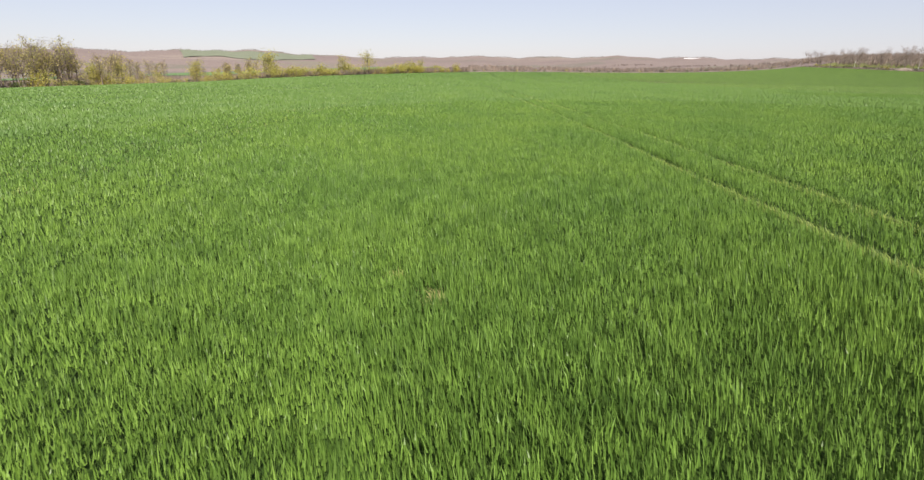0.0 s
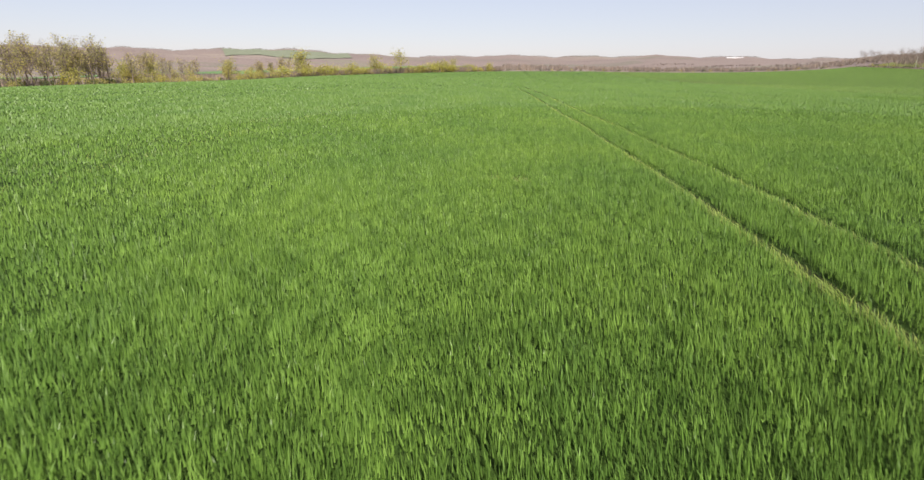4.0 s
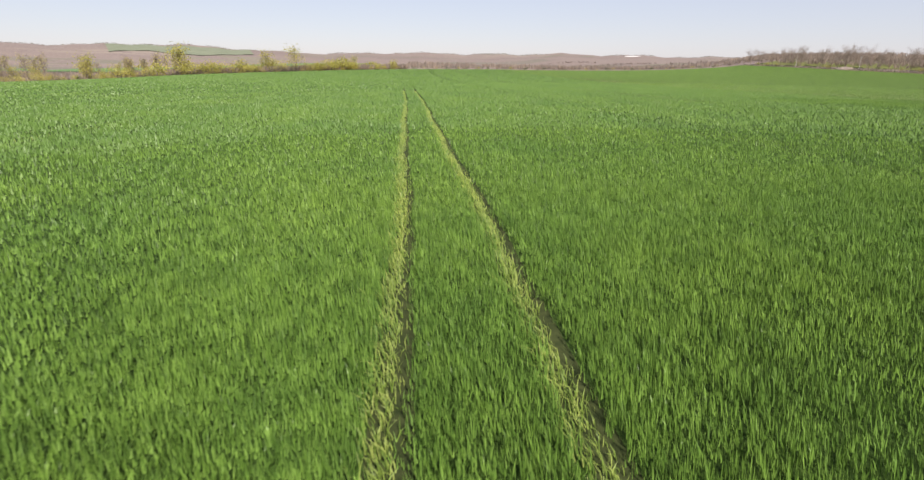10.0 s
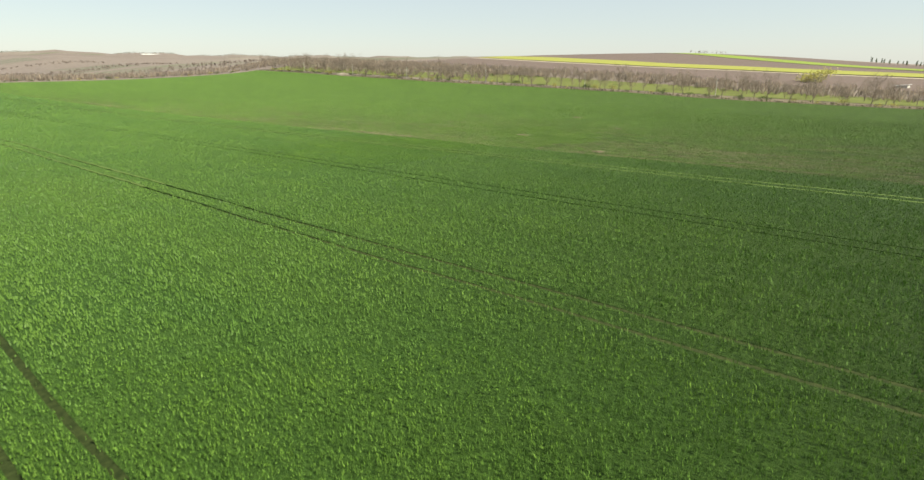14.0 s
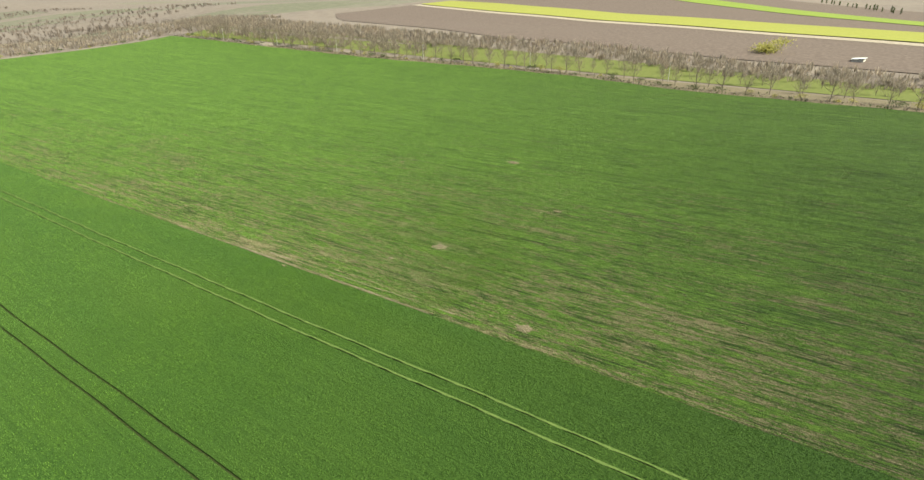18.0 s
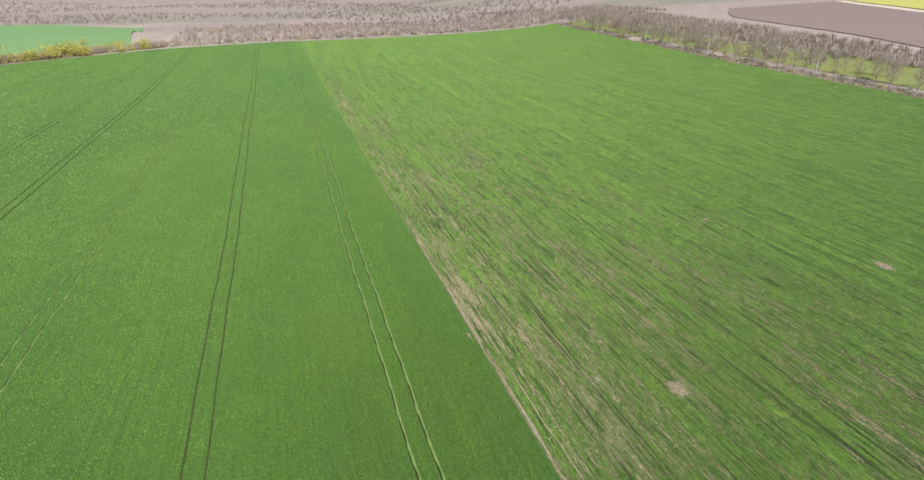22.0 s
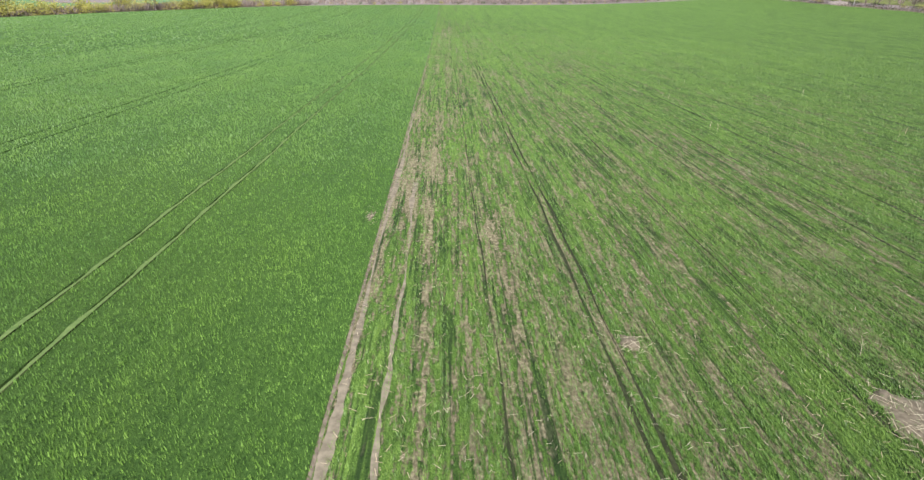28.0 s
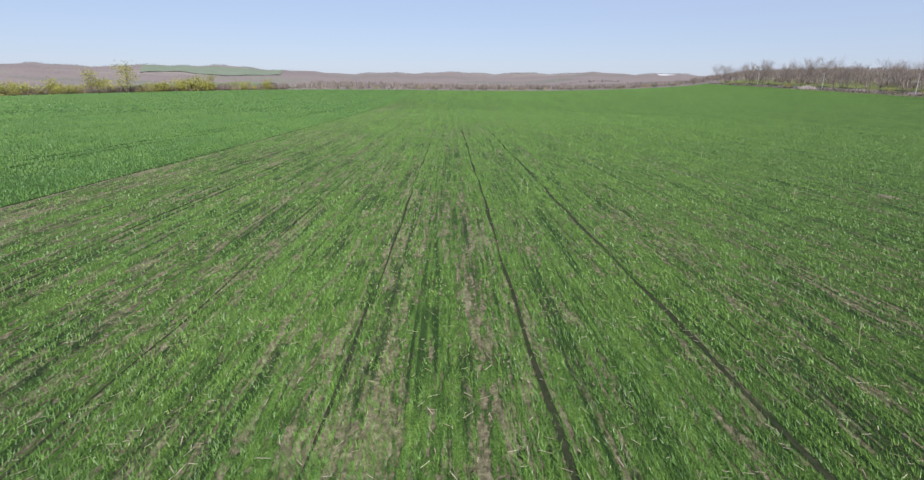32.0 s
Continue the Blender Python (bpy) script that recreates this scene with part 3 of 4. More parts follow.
def build_thin_wheat():
    """Drill rows of uneven vigour, broken by bare lines, furrows and thin patches."""
    def density(x, y):
        d = reach(x, y, THIN_LOW)
        low = 900 * (6.0 / np.maximum(d, 6.0)) ** 1.8 * (y > 72 + 0.35 * np.abs(x - 22)) * ease((64 - d) / 34)
        return np.maximum(low, 26 * ease((105 - reach(x, y, ((25, 60), (40, 110), (25, 160)))) / 60))
    x, y, many = sown((EDGE_X, 150, 0, 280), density)
    p = np.minimum(many / 900, 1.0)
    k = np.floor(x / ROW).astype(int)
    off = x / ROW - k - 0.5
    x = (k + 0.5 + off * 0.6) * ROW
    stand = 1.27 + 0.42 * VIGOUR[k] + 0.34 * wander(x, y, 1.2, 0.15, 1) + 0.60 * wander(x, y, 3.0, 1.3, 2) + 0.30 * wander(x, y, 0.05, 0.03, 3)
    stand = stand + 0.9 * ease((x - 30) / 60) + 0.7 * ease((y - 110) / 120)
    for at, half, much in BARE_LINES:
        stand = stand - (1.2 + 2.4 * np.sin(y * 0.37 + at * 3) ** 2) * much * 1.5 * ease(1.8 - np.abs(x - at - 0.06 * np.sin(y * 0.9 + at)) / half)
    gap = np.ones(len(x), bool)
    for at, half in FURROWS:
        d = np.abs(x - at - 0.05 * np.sin(y * 0.21 + at) - 0.03 * np.sin(y * 0.9 + 2 * at))
        stand = stand + 1.6 * ease(1.6 - d / 0.3)
        gap &= d > half
    ok = gap & (rng.uniform(0, 1, len(x)) < np.clip(stand, 0.03, 1))
    x, y, p, stand = x[ok], y[ok], p[ok], np.clip(stand[ok], 0, 1.6)
    wide = rng.uniform(0.009, 0.015, len(x)) * np.maximum(p, 0.012) ** -0.46
    tall = rng.uniform(0.07, 0.16, len(x)) * (0.70 + 0.38 * stand)
    blades("young_wheat_leaves", x, y, tall, wide, rng.uniform(0.25, 0.95, len(x)), M_THINLEAF, "short leaves of thin young wheat in rows", spread=0.8, stray=0.35, slim=(p < 0.97) | (rng.uniform(0, 1, len(x)) > 0.3))


build_thin_wheat()


# ---- far fields ----
def strip_field(name, x0, x1, y0, y1, mat, lift, label, category, slope=0.2):
    ys = steps(y0, y1, 14)
    rows = [np.array([(x0 + (x1 - x0) * k + slope * y, y) for k in np.linspace(0, 1, max(2, int((x1 - x0) / 12) + 1))]) for y in ys]
    P = np.array(rows)
    v = np.concatenate([P, (height(P[:, :, 0], P[:, :, 1]) + lift)[:, :, None]], 2)
    n, m = P.shape[:2]
    return tagged(new(name, raw_mesh(name, v.reshape(-1, 3), [grid_faces(n, m)], mat, True)), label, category, kind="structure")


def hill_strip(name, ys, lower, upper, mat, lift, label, category):
    """A strip that runs aslant over the hill, between two lines given at ys."""
    Y, K = np.meshgrid(steps(ys[0], ys[-1], 14), np.linspace(0, 1, 9), indexing="ij")
    a, b = np.interp(Y, ys, lower), np.interp(Y, ys, upper)
    X = a + (b - a) * K + 1.5 * np.sin(Y * 0.05 + 6 * K)
    v = np.stack([X, Y, height(X, Y) + lift], 2).reshape(-1, 3)
    tagged(new(name, raw_mesh(name, v, [grid_faces(*Y.shape)], mat, True)), label, category, kind="structure")


HILL_Y = (-160, 10, 135, 230, 405, 520)
RAPE_LOW, RAPE_TOP = (305, 366, 413, 440, 508, 570), (372, 433, 484, 508, 585, 640)
GREEN_LOW, GREEN_TOP = (350, 498, 612, 700, 880, 1000), (400, 544, 676, 766, 960, 1090)
hill_strip("ploughed_field", HILL_Y, (262, 264, 270, 278, 320, 420), [v - 16 for v in RAPE_LOW], M_PLOUGH, 0.30, "bare brown ploughed field on a gentle slope", "ploughed field")
hill_strip("field_track", HILL_Y, [v - 16 for v in RAPE_LOW], [v - 1 for v in RAPE_LOW], M_PALE, 0.45, "pale bare track beside the ploughed field", "track")
hill_strip("rape_field", HILL_Y, RAPE_LOW, RAPE_TOP, M_RAPE, 0.9, "broad strip of yellow rape in flower", "rape field")
hill_strip("ploughed_field", HILL_Y, RAPE_TOP, GREEN_LOW, M_PLOUGH, 0.30, "brown ploughed strip behind the rape", "ploughed field")
hill_strip("rape_field", HILL_Y, GREEN_LOW, GREEN_TOP, M_YOUNGRAPE, 0.6, "narrow yellow-green strip of young rape on the hill", "rape field")
hill_strip("ploughed_field", HILL_Y, GREEN_TOP, [v + 150 for v in GREEN_TOP], M_PLOUGH, 0.30, "brown ploughed strip high on the hill", "ploughed field")
strip_field("meadow_strip", 206, 236, -140, 470, M_MEADOW, 0.12, "strip of rough yellow-green grass behind the hedge trees", "meadow", 0.02)


def build_green_field():
    """Slopes away beyond the hedge; its far side runs aslant."""
    K, X = np.meshgrid(np.linspace(0, 1, 60), np.linspace(-1250, -96, 80), indexing="ij")
    near = np.interp(X, (-1250, -260, -200, -122, -72), (440, 440, 392, 424, 456))
    Y = near + K * (1092 + 0.76 * (-X - 190) - near)
    X = X - 0.17 * (Y - 480) * ease((X + 400) / 300)
    v = np.stack([X, Y, height(X, Y) + 0.6], 2).reshape(-1, 3)
    tagged(new("distant_green_field", raw_mesh("distant_green_field", v, [grid_faces(60, 80)], M_GREEN, True)), "bright green crop field beyond the hedge", "crop field", kind="structure")


build_green_field()


# ---- trees and shrubs ----
def part(name, me, parent, label=""):
    ob = new(name, me)
    ob.parent = parent
    if label:
        tagged(ob, label)
    return ob


def prism(verts, faces, a, b, ra, rb, sides=5):
    ax = (b - a) / (np.linalg.norm(b - a) + 1e-9)
    u = np.cross(ax, (0.3, 0.9, 0.2))
    u /= np.linalg.norm(u) + 1e-9
    w = np.cross(ax, u)
    base = len(verts)
    for p, r in ((a, ra), (b, rb)):
        for k in range(sides):
            t = 2 * math.pi * k / sides
            verts.append(p + r * (math.cos(t) * u + math.sin(t) * w))
    for k in range(sides):
        j = (k + 1) % sides
        faces.append((base + k, base + j, base + sides + j, base + sides + k))


def tree_meshes(seed, tall, spread, twigs, leaves, leaf_size, low=0.25):
    """Trunk with limbs, twigs and leaves as three sets of arrays."""
    r = np.random.default_rng(seed)
    tv, tf, ends = [], [], []
    p, lean = np.zeros(3), r.normal(0, 0.05, 2)
    rad = tall * 0.017
    knots = [p]
    for k in range(5):
        q = p + np.array([lean[0] + r.normal(0, 0.05), lean[1] + r.normal(0, 0.05), 1]) * tall * 0.16
        prism(tv, tf, p, q, rad, rad * 0.82, 6)
        rad *= 0.82
        p = q
        knots.append(p)
    for k in range(11):
        h = low + (0.8 - low) * (k + 0.5) / 11
        i = min(int(h / 0.16), 4)
        a = knots[i] + (knots[i + 1] - knots[i]) * (h / 0.16 - i)
        t = k * 2.4 + r.normal(0, 0.4)
        size = spread * r.uniform(0.6, 1.0) * (1.15 - 0.6 * h)
        d = np.array([math.cos(t), math.sin(t), r.uniform(0.5, 1.3)])
        b = a + d / np.linalg.norm(d) * size * 0.6
        c = b + np.array([d[0] * 0.7, d[1] * 0.7, d[2] + 0.4]) * size * 0.33 + r.normal(0, 0.05, 3) * size
        lr = tall * 0.007 * (1.2 - h)
        prism(tv, tf, a, b, lr, lr * 0.7, 4)
        prism(tv, tf, b, c, lr * 0.7, lr * 0.3, 4)
        ends += [(a + b) / 2, b, (b + c) / 2, c]
    ends += [knots[-1], knots[-2]]
    ends = np.array(ends)
    n = twigs
    root = ends[r.integers(0, len(ends), n)] + r.normal(0, 0.10 * spread, (n, 3)) * (1, 1, 0.8)
    d = r.normal(0, 1, (n, 3)) + (0, 0, 0.9)
    d /= np.linalg.norm(d, axis=1)[:, None]
    tip = root + d * (r.uniform(0.12, 0.34, n) * spread)[:, None]
    s = np.cross(d, r.normal(0, 1, (n, 3)))
    s *= (r.uniform(0.012, 0.030, n) * tall / 10 / (np.linalg.norm(s, axis=1) + 1e-9))[:, None]
    wv = np.stack([root - s, root + s, tip], 1).reshape(-1, 3)
    wf = np.arange(3 * n).reshape(n, 3)
    m = leaves
    at = ends[r.integers(0, len(ends), max(m, 1))] + r.normal(0, 0.17 * spread, (max(m, 1), 3))
    a1, a2 = r.normal(0, 1, (max(m, 1), 3)), r.normal(0, 1, (max(m, 1), 3))
    a1 *= leaf_size / np.linalg.norm(a1, axis=1)[:, None]
    a2 *= leaf_size / np.linalg.norm(a2, axis=1)[:, None]
    lv = np.stack([at - a1, at + a2 * 0.7, at + a1, at - a2 * 0.7], 1).reshape(-1, 3)
    lf = np.arange(4 * max(m, 1)).reshape(-1, 4)
    return (np.array(tv), [np.array(tf)]), (wv, [wf]), (lv, [lf])


def make_tree(name, seed, tall, spread, twigs, leaves, leaf_mat, label, category="tree", leaf_size=0.2, low=0.25, group=""):
    trunk, twig, leaf = tree_meshes(seed, tall, spread, twigs, leaves, leaf_size, low)
    ob = new(name)
    part("trunk", raw_mesh("trunk", *trunk, M_BARK, True), ob)
    tagged(part("crown", raw_mesh("crown", *twig, M_TWIG), ob), kind="stuff")
    if leaves:
        tagged(part("foliage", raw_mesh("foliage", *leaf, leaf_mat), ob), kind="stuff")
    return tagged(ob, label, category, group)


def shrub_mesh(seed, tall, wide, count, size, mat):
    r = np.random.default_rng(seed)
    n = count
    c = r.normal(0, 1, (7, 3)) * (wide * 0.28, wide * 0.28, tall * 0.14) + (0, 0, tall * 0.5)
    at = c[r.integers(0, 7, n)] + r.normal(0, 1, (n, 3)) * (wide * 0.17, wide * 0.17, tall * 0.17)
    at[:, 2] = np.abs(at[:, 2])
    a1, a2 = r.normal(0, 1, (n, 3)), r.normal(0, 1, (n, 3))
    a1 *= size / np.linalg.norm(a1, axis=1)[:, None]
    a2 *= size / np.linalg.norm(a2, axis=1)[:, None]
    v = np.stack([at - a1, at + a2 * 0.7, at + a1, at - a2 * 0.7], 1).reshape(-1, 3)
    return raw_mesh("foliage", v, [np.arange(4 * n).reshape(n, 4)], mat)


def make_shrub(name, seed, tall, wide, mat, label, count=420, size=0.16, group=""):
    r = np.random.default_rng(seed)
    ob = new(name)
    sv, sf = [], []
    for k in range(9):
        t = r.uniform(0, 6.28)
        b = np.array([math.cos(t) * wide * 0.3, math.sin(t) * wide * 0.3, tall * r.uniform(0.6, 0.95)])
        prism(sv, sf, np.array([math.cos(t) * 0.1, math.sin(t) * 0.1, -0.1]), b, 0.04, 0.012, 4)
    part("stems", raw_mesh("stems", np.array(sv), [np.array(sf)], M_BARK), ob)
    tagged(part("foliage", shrub_mesh(seed, tall, wide, count, size, mat), ob), kind="stuff")
    return tagged(ob, label, "shrub", group)


def place(ob, x, y, turn, size=1.0, first=[]):
    m = pose(x, y, high(x, y) - 0.1, 0, 0, turn) @ Matrix.Diagonal((size, size, size, 1))
    if ob.name not in first:
        first.append(ob.name)
        ob.matrix_basis = m
        return ob
    new_ob = copy_thing(ob, m)
    new_ob.matrix_basis = m
    return new_ob


pick = random.Random(5)
BARE = [make_tree("bare_tree", 10 + k, 9.5, 5.4, 900, 0, M_TWIG, "leafless grey-brown hedge tree with a fine twig crown", low=0.12, group="trees of the east hedge") for k in range(5)]
BUDDING = [make_tree("budding_tree", 30 + k, 14.0, 4.8, 760, 300, M_BUD, "tall tree just coming into yellow-green leaf", leaf_size=0.26, group="trees of the west hedge") for k in range(4)]
YELLOWT = [make_tree("yellow_tree", 50 + k, 9.0, 5.2, 260, 700, M_YELLOW, "small tree in bright yellow-green leaf", leaf_size=0.25, low=0.1, group="trees of the west hedge") for k in range(2)]
DARK = [make_shrub("dark_shrub", 60 + k, 2.6, 4.2, M_SHRUB, "low dark green shrub at the field edge", group="hedge shrubs") for k in range(2)]
LIGHT = [make_shrub("budding_shrub", 70 + k, 3.2, 4.6, M_BUD, "shrub in fresh yellow-green leaf at the field edge", group="hedge shrubs") for k in range(2)]
BLOOM = [make_shrub("yellow_shrub", 80 + k, 4.6, 6.5, M_YELLOW, "shrub covered in bright yellow spring growth", 520, 0.27, group="hedge shrubs") for k in range(2)]

for k in range(66):                                      # east hedge
    y = -60 + k * 8.3 + pick.uniform(-2, 2)
    x = float(right_edge(y)) + pick.uniform(5, 11)
    place(pick.choice(BARE), x, y, pick.uniform(0, 360), pick.uniform(0.75, 1.2) * (1.0 + 0.12 * float(ease((y - 240) / 160))))
for k in range(70):                                      # second row, behind the grass strip
    y = -50 + k * 7.6 + pick.uniform(-3, 3)
    place(pick.choice(BARE), float(right_edge(y)) + pick.uniform(12, 34), y, pick.uniform(0, 360), pick.uniform(0.6, 1.0))
for x, y, size in ((209, 364, 1.35), (212, 350, 1.3), (215, 414, 1.25), (209, 338, 1.15), (212, 300, 1.2), (211, 270, 1.25), (222, 372, 1.2)):
    place(BARE[int(y) % 5], x, y, y, size)
for k in range(60):
    y = -40 + k * 8.6 + pick.uniform(-3, 3)
    x = float(right_edge(y)) + pick.uniform(3.5, 8)
    place(pick.choice(DARK if pick.random() < 0.65 else LIGHT), x, y, pick.uniform(0, 360), pick.uniform(0.5, 1.0))
WEST = ((112, 3, 0.75), (128, 5, 0.9), (140, 3, 0.8), (156, 3, 0.85), (170, 5, 0.9), (184, 9, 1.0), (197, 11, 1.05), (210, 9, 1.0), (230, 6, 0.85), (250, 5, 0.95), (268, 4, 0.9),
        (290, 4, 0.9), (322, 4, 0.75), (352, 5, 0.75), (378, 6, 0.8))          # west hedge: where, how many, how big
for at, many, size in WEST:
    for k in range(many):
        y = at + pick.uniform(-6, 6)
        x = float(np.interp(y, (60, 160, 305, 388), (-213, -213, -224, -207))) - pick.uniform(3, 14)
        place(pick.choice(BUDDING if pick.random() < 0.8 else YELLOWT), x, y, pick.uniform(0, 360), size * pick.uniform(0.62, 0.98) * (1.25 if y > 160 else 1.0))
place(YELLOWT[0], -219, 305, 30, 1.25)
place(YELLOWT[1], -221, 309, 130, 1.0)
for k in range(46):                                      # tall growth along the north-west corner
    x = -207 + k * 2.9 + pick.uniform(-2, 2)
    back = pick.uniform(12, 24)
    place(pick.choice(BLOOM + LIGHT), x - 6, float(far_edge(x)) + back, pick.uniform(0, 360), pick.uniform(0.6, 1.1))
    place(pick.choice(BLOOM + LIGHT + BLOOM + YELLOWT[:1]), x, float(far_edge(x)) + pick.uniform(4, 16), pick.uniform(0, 360), pick.uniform(0.9, 1.8) * (1.0 if x < -110 else 0.7))
for k in range(46):
    y = 90 + k * 6.6 + pick.uniform(-4, 4)
    x = float(np.interp(y, (60, 160, 305, 388), (-211, -211, -221, -204))) - pick.uniform(2, 7)
    place(pick.choice(LIGHT + BLOOM[:1] + DARK[:1]), x, y, pick.uniform(0, 360), pick.uniform(0.6, 1.2))
for k in range(46):                                      # far edge
    x = -200 + k * 8.8 + pick.uniform(-3, 3)
    y = float(far_edge(x)) + pick.uniform(4, 12)
    if -135 < x < -95:
        place(pick.choice(BLOOM), x, y, pick.uniform(0, 360), pick.uniform(0.9, 1.5))
    else:
        place(pick.choice(LIGHT if pick.random() < 0.6 else DARK), x, y, pick.uniform(0, 360), pick.uniform(0.4, 0.8))


def build_scrub(name, count, where, tall, label, mat=M_SCRUB):
    """Bare scrub and woods far off: tufts of thin upright slivers."""
    x, y = where(count)
    n, k = len(x), 9
    z = height(x, y)
    root = np.repeat(np.stack([x, y, z], 1), k, 0)
    big = np.repeat(rng.uniform(*tall, n), k)
    t = rng.uniform(0, 2 * np.pi, n * k)
    out = rng.uniform(0.05, 0.55, n * k) * big
    tip = root + np.stack([np.cos(t) * out, np.sin(t) * out, big * rng.uniform(0.6, 1.0, n * k)], 1)
    root = root + np.stack([np.cos(t), np.sin(t), 0 * t], 1) * (out * 0.3)[:, None]
    face = rng.uniform(0, 2 * np.pi, n * k)
    s = np.stack([np.cos(face), np.sin(face), 0 * t], 1) * (big * 0.055)[:, None]
    mid = (root + tip) / 2
    v = np.stack([root - s * 0.3, mid - s, tip, mid + s], 1).reshape(-1, 3)
    tagged(new(name, raw_mesh(name, v, [np.arange(4 * n * k).reshape(-1, 4)], mat)), label, "scrub", kind="stuff")


def belt_east(n):
    y = rng.uniform(-120, 560, n)
    return right_edge(y) + rng.uniform(38, 72, n), y


def hedge_foot(n):
    y = rng.uniform(-90, 480, n)
    return right_edge(y) + 1.0 + rng.exponential(2.6, n), y


def thicket_east(n):
    y = rng.uniform(240, 520, n)
    return right_edge(y) + rng.uniform(14, 70, n), y


def belt_north(n):
    x = rng.uniform(-330, 330, n)
    return x, far_edge(np.clip(x, -200, 250)) + 8 + rng.uniform(0, 1, n) ** 1.6 * np.where(x < -70, 9, 260)


def belt_west(n):
    y = rng.uniform(20, 430, n)
    return np.interp(y, (60, 160, 305, 388), (-218, -218, -228, -212)) - rng.uniform(0, 26, n), y


def valley_woods(n):
    x, y = rng.uniform(-900, 650, n), rng.uniform(700, 2300, n)
    keep = np.sin(x * 0.008 + 1.3 * np.sin(y * 0.004)) + np.sin(y * 0.011 + x * 0.003) > -0.3
    keep &= ~((x < -60) & (y < 1110 + 0.76 * (-x - 190)))
    return x[keep], y[keep]


def field_hedge(n):
    x = rng.uniform(-1250, -190, n)
    return x - 10, 1100 + 0.76 * (-x - 190) + rng.uniform(0, 14, n)


build_scrub("distant_hedgerow", 260, field_hedge, (3.0, 6.0), "bare hedgerow behind the distant green field")
build_scrub("scrub_belt", 2600, belt_east, (2.2, 4.6), "belt of bare pinkish-brown scrub behind the hedge")
build_scrub("hedge_foot", 1500, hedge_foot, (0.3, 1.3), "dry brown weeds and brambles at the foot of the hedge")
build_scrub("hedge_foot", 800, hedge_foot, (0.3, 1.1), "fresh green weeds at the foot of the hedge", M_SHRUB)
build_scrub("thicket", 750, thicket_east, (2.4, 5.0), "tall bare brown thicket at the corner of the field")
build_scrub("scrub_belt", 5600, belt_north, (1.8, 4.6), "bare brown scrub beyond the far field edge")
build_scrub("undergrowth", 420, belt_west, (1.4, 3.6), "yellow-green budding undergrowth of the west hedge", M_BUD)
build_scrub("scrub_belt", 900, belt_west, (1.5, 4.0), "bare brown undergrowth of the west hedge")
M_WOODS = leaf_material("valley_woods", (0.136, 0.108, 0.104), (0.192, 0.154, 0.146), (0.248, 0.200, 0.188), 0.4, 0.9)
build_scrub("valley_woods", 7000, valley_woods, (4.0, 8.0), "leafless brown woods across the valley", M_WOODS)


# ---- far skyline ----
M_FARWOOD = leaf_material("distant_woods", (0.112, 0.108, 0.088), (0.160, 0.148, 0.124), (0.216, 0.196, 0.160), 0.3, 0.9)


def skyline_woods(n):
    a = np.radians(rng.uniform(-50, 48, n))
    keep = np.sin(np.degrees(a) * 0.7) + np.sin(np.degrees(a) * 0.23 + 1) > -0.5
    r = rng.uniform(3900, 4300, n)
    return (r * np.sin(a))[keep], (r * np.cos(a))[keep]


build_scrub("skyline_woods", 2600, skyline_woods, (4.0, 8.0), "dark line of bare woods along the distant ridge", M_FARWOOD)


def build_hilltop():
    r, a = np.linspace(3000, 3760, 14), np.radians(np.linspace(-27, -15.5, 40))
    R, A = np.meshgrid(r, a, indexing="ij")
    R = R + 120 * np.sin(A * 40)
    X, Y = R * np.sin(A), R * np.cos(A)
    v = np.stack([X, Y, height(X, Y) + 2.6], 2).reshape(-1, 3)
    tagged(new("hilltop_field", raw_mesh("hilltop_field", v, [grid_faces(14, 40)[:, ::-1]], M_HILL, True)), "green crop field on the distant hilltop", "crop field", kind="structure")


build_hilltop()


# ---- hedge foot, poles and heaps ----
def ribbon(name, at, ys, half, mat, lift, label, category, ragged=0.0):
    mid = np.array([at(y) for y in ys])
    w = half * (0.7 + 0.5 * np.sin(ys * 0.31) * np.sin(ys * 0.07 + 1))
    soft = np.ones(5) / 2.2
    rough = [np.convolve(rng.normal(0, ragged, len(ys)), soft, "same") for k in (0, 1)]
    X = np.stack([mid - w * (1 + rough[0]), mid + w * (1 + rough[1])])
    Y = np.stack([ys, ys])
    v = np.stack([X, Y, height(X, Y) + lift], 2).reshape(-1, 3)
    return tagged(new(name, raw_mesh(name, v, [grid_faces(2, len(ys))[:, ::-1]], mat, True)), label, category, kind="structure")


ribbon("edge_track", lambda y: float(right_edge(y)) + 2.2, steps(-90, 470, 3), 1.1, M_SOIL, 0.05, "pale bare earth strip between crop and hedge", "track")
M_STRIP = plain_material("pale_strip_soil", (0.095, 0.080, 0.054), (0.210, 0.180, 0.125), 3.5, 0.95, 0.6)
ribbon("bare_strip", lambda y: 9.72 + 0.05 * math.sin(y * 0.3), steps(72, 128, 0.35), 0.11, M_STRIP, 0.055, "narrow strip of pale bare soil along the dense wheat", "soil strip", 0.45)
ribbon("bare_strip", lambda y: 10.95 + 0.07 * math.sin(y * 0.4 + 1) - 0.004 * (y - 90), steps(74, 106, 0.35), 0.08, M_STRIP, 0.055, "strip of pale bare soil between thin wheat rows", "soil strip", 0.6)
M_CONCRETE = plain_material("weathered_concrete", (0.336, 0.320, 0.296), (0.464, 0.448, 0.416), 4.0, 0.85, 0.3)
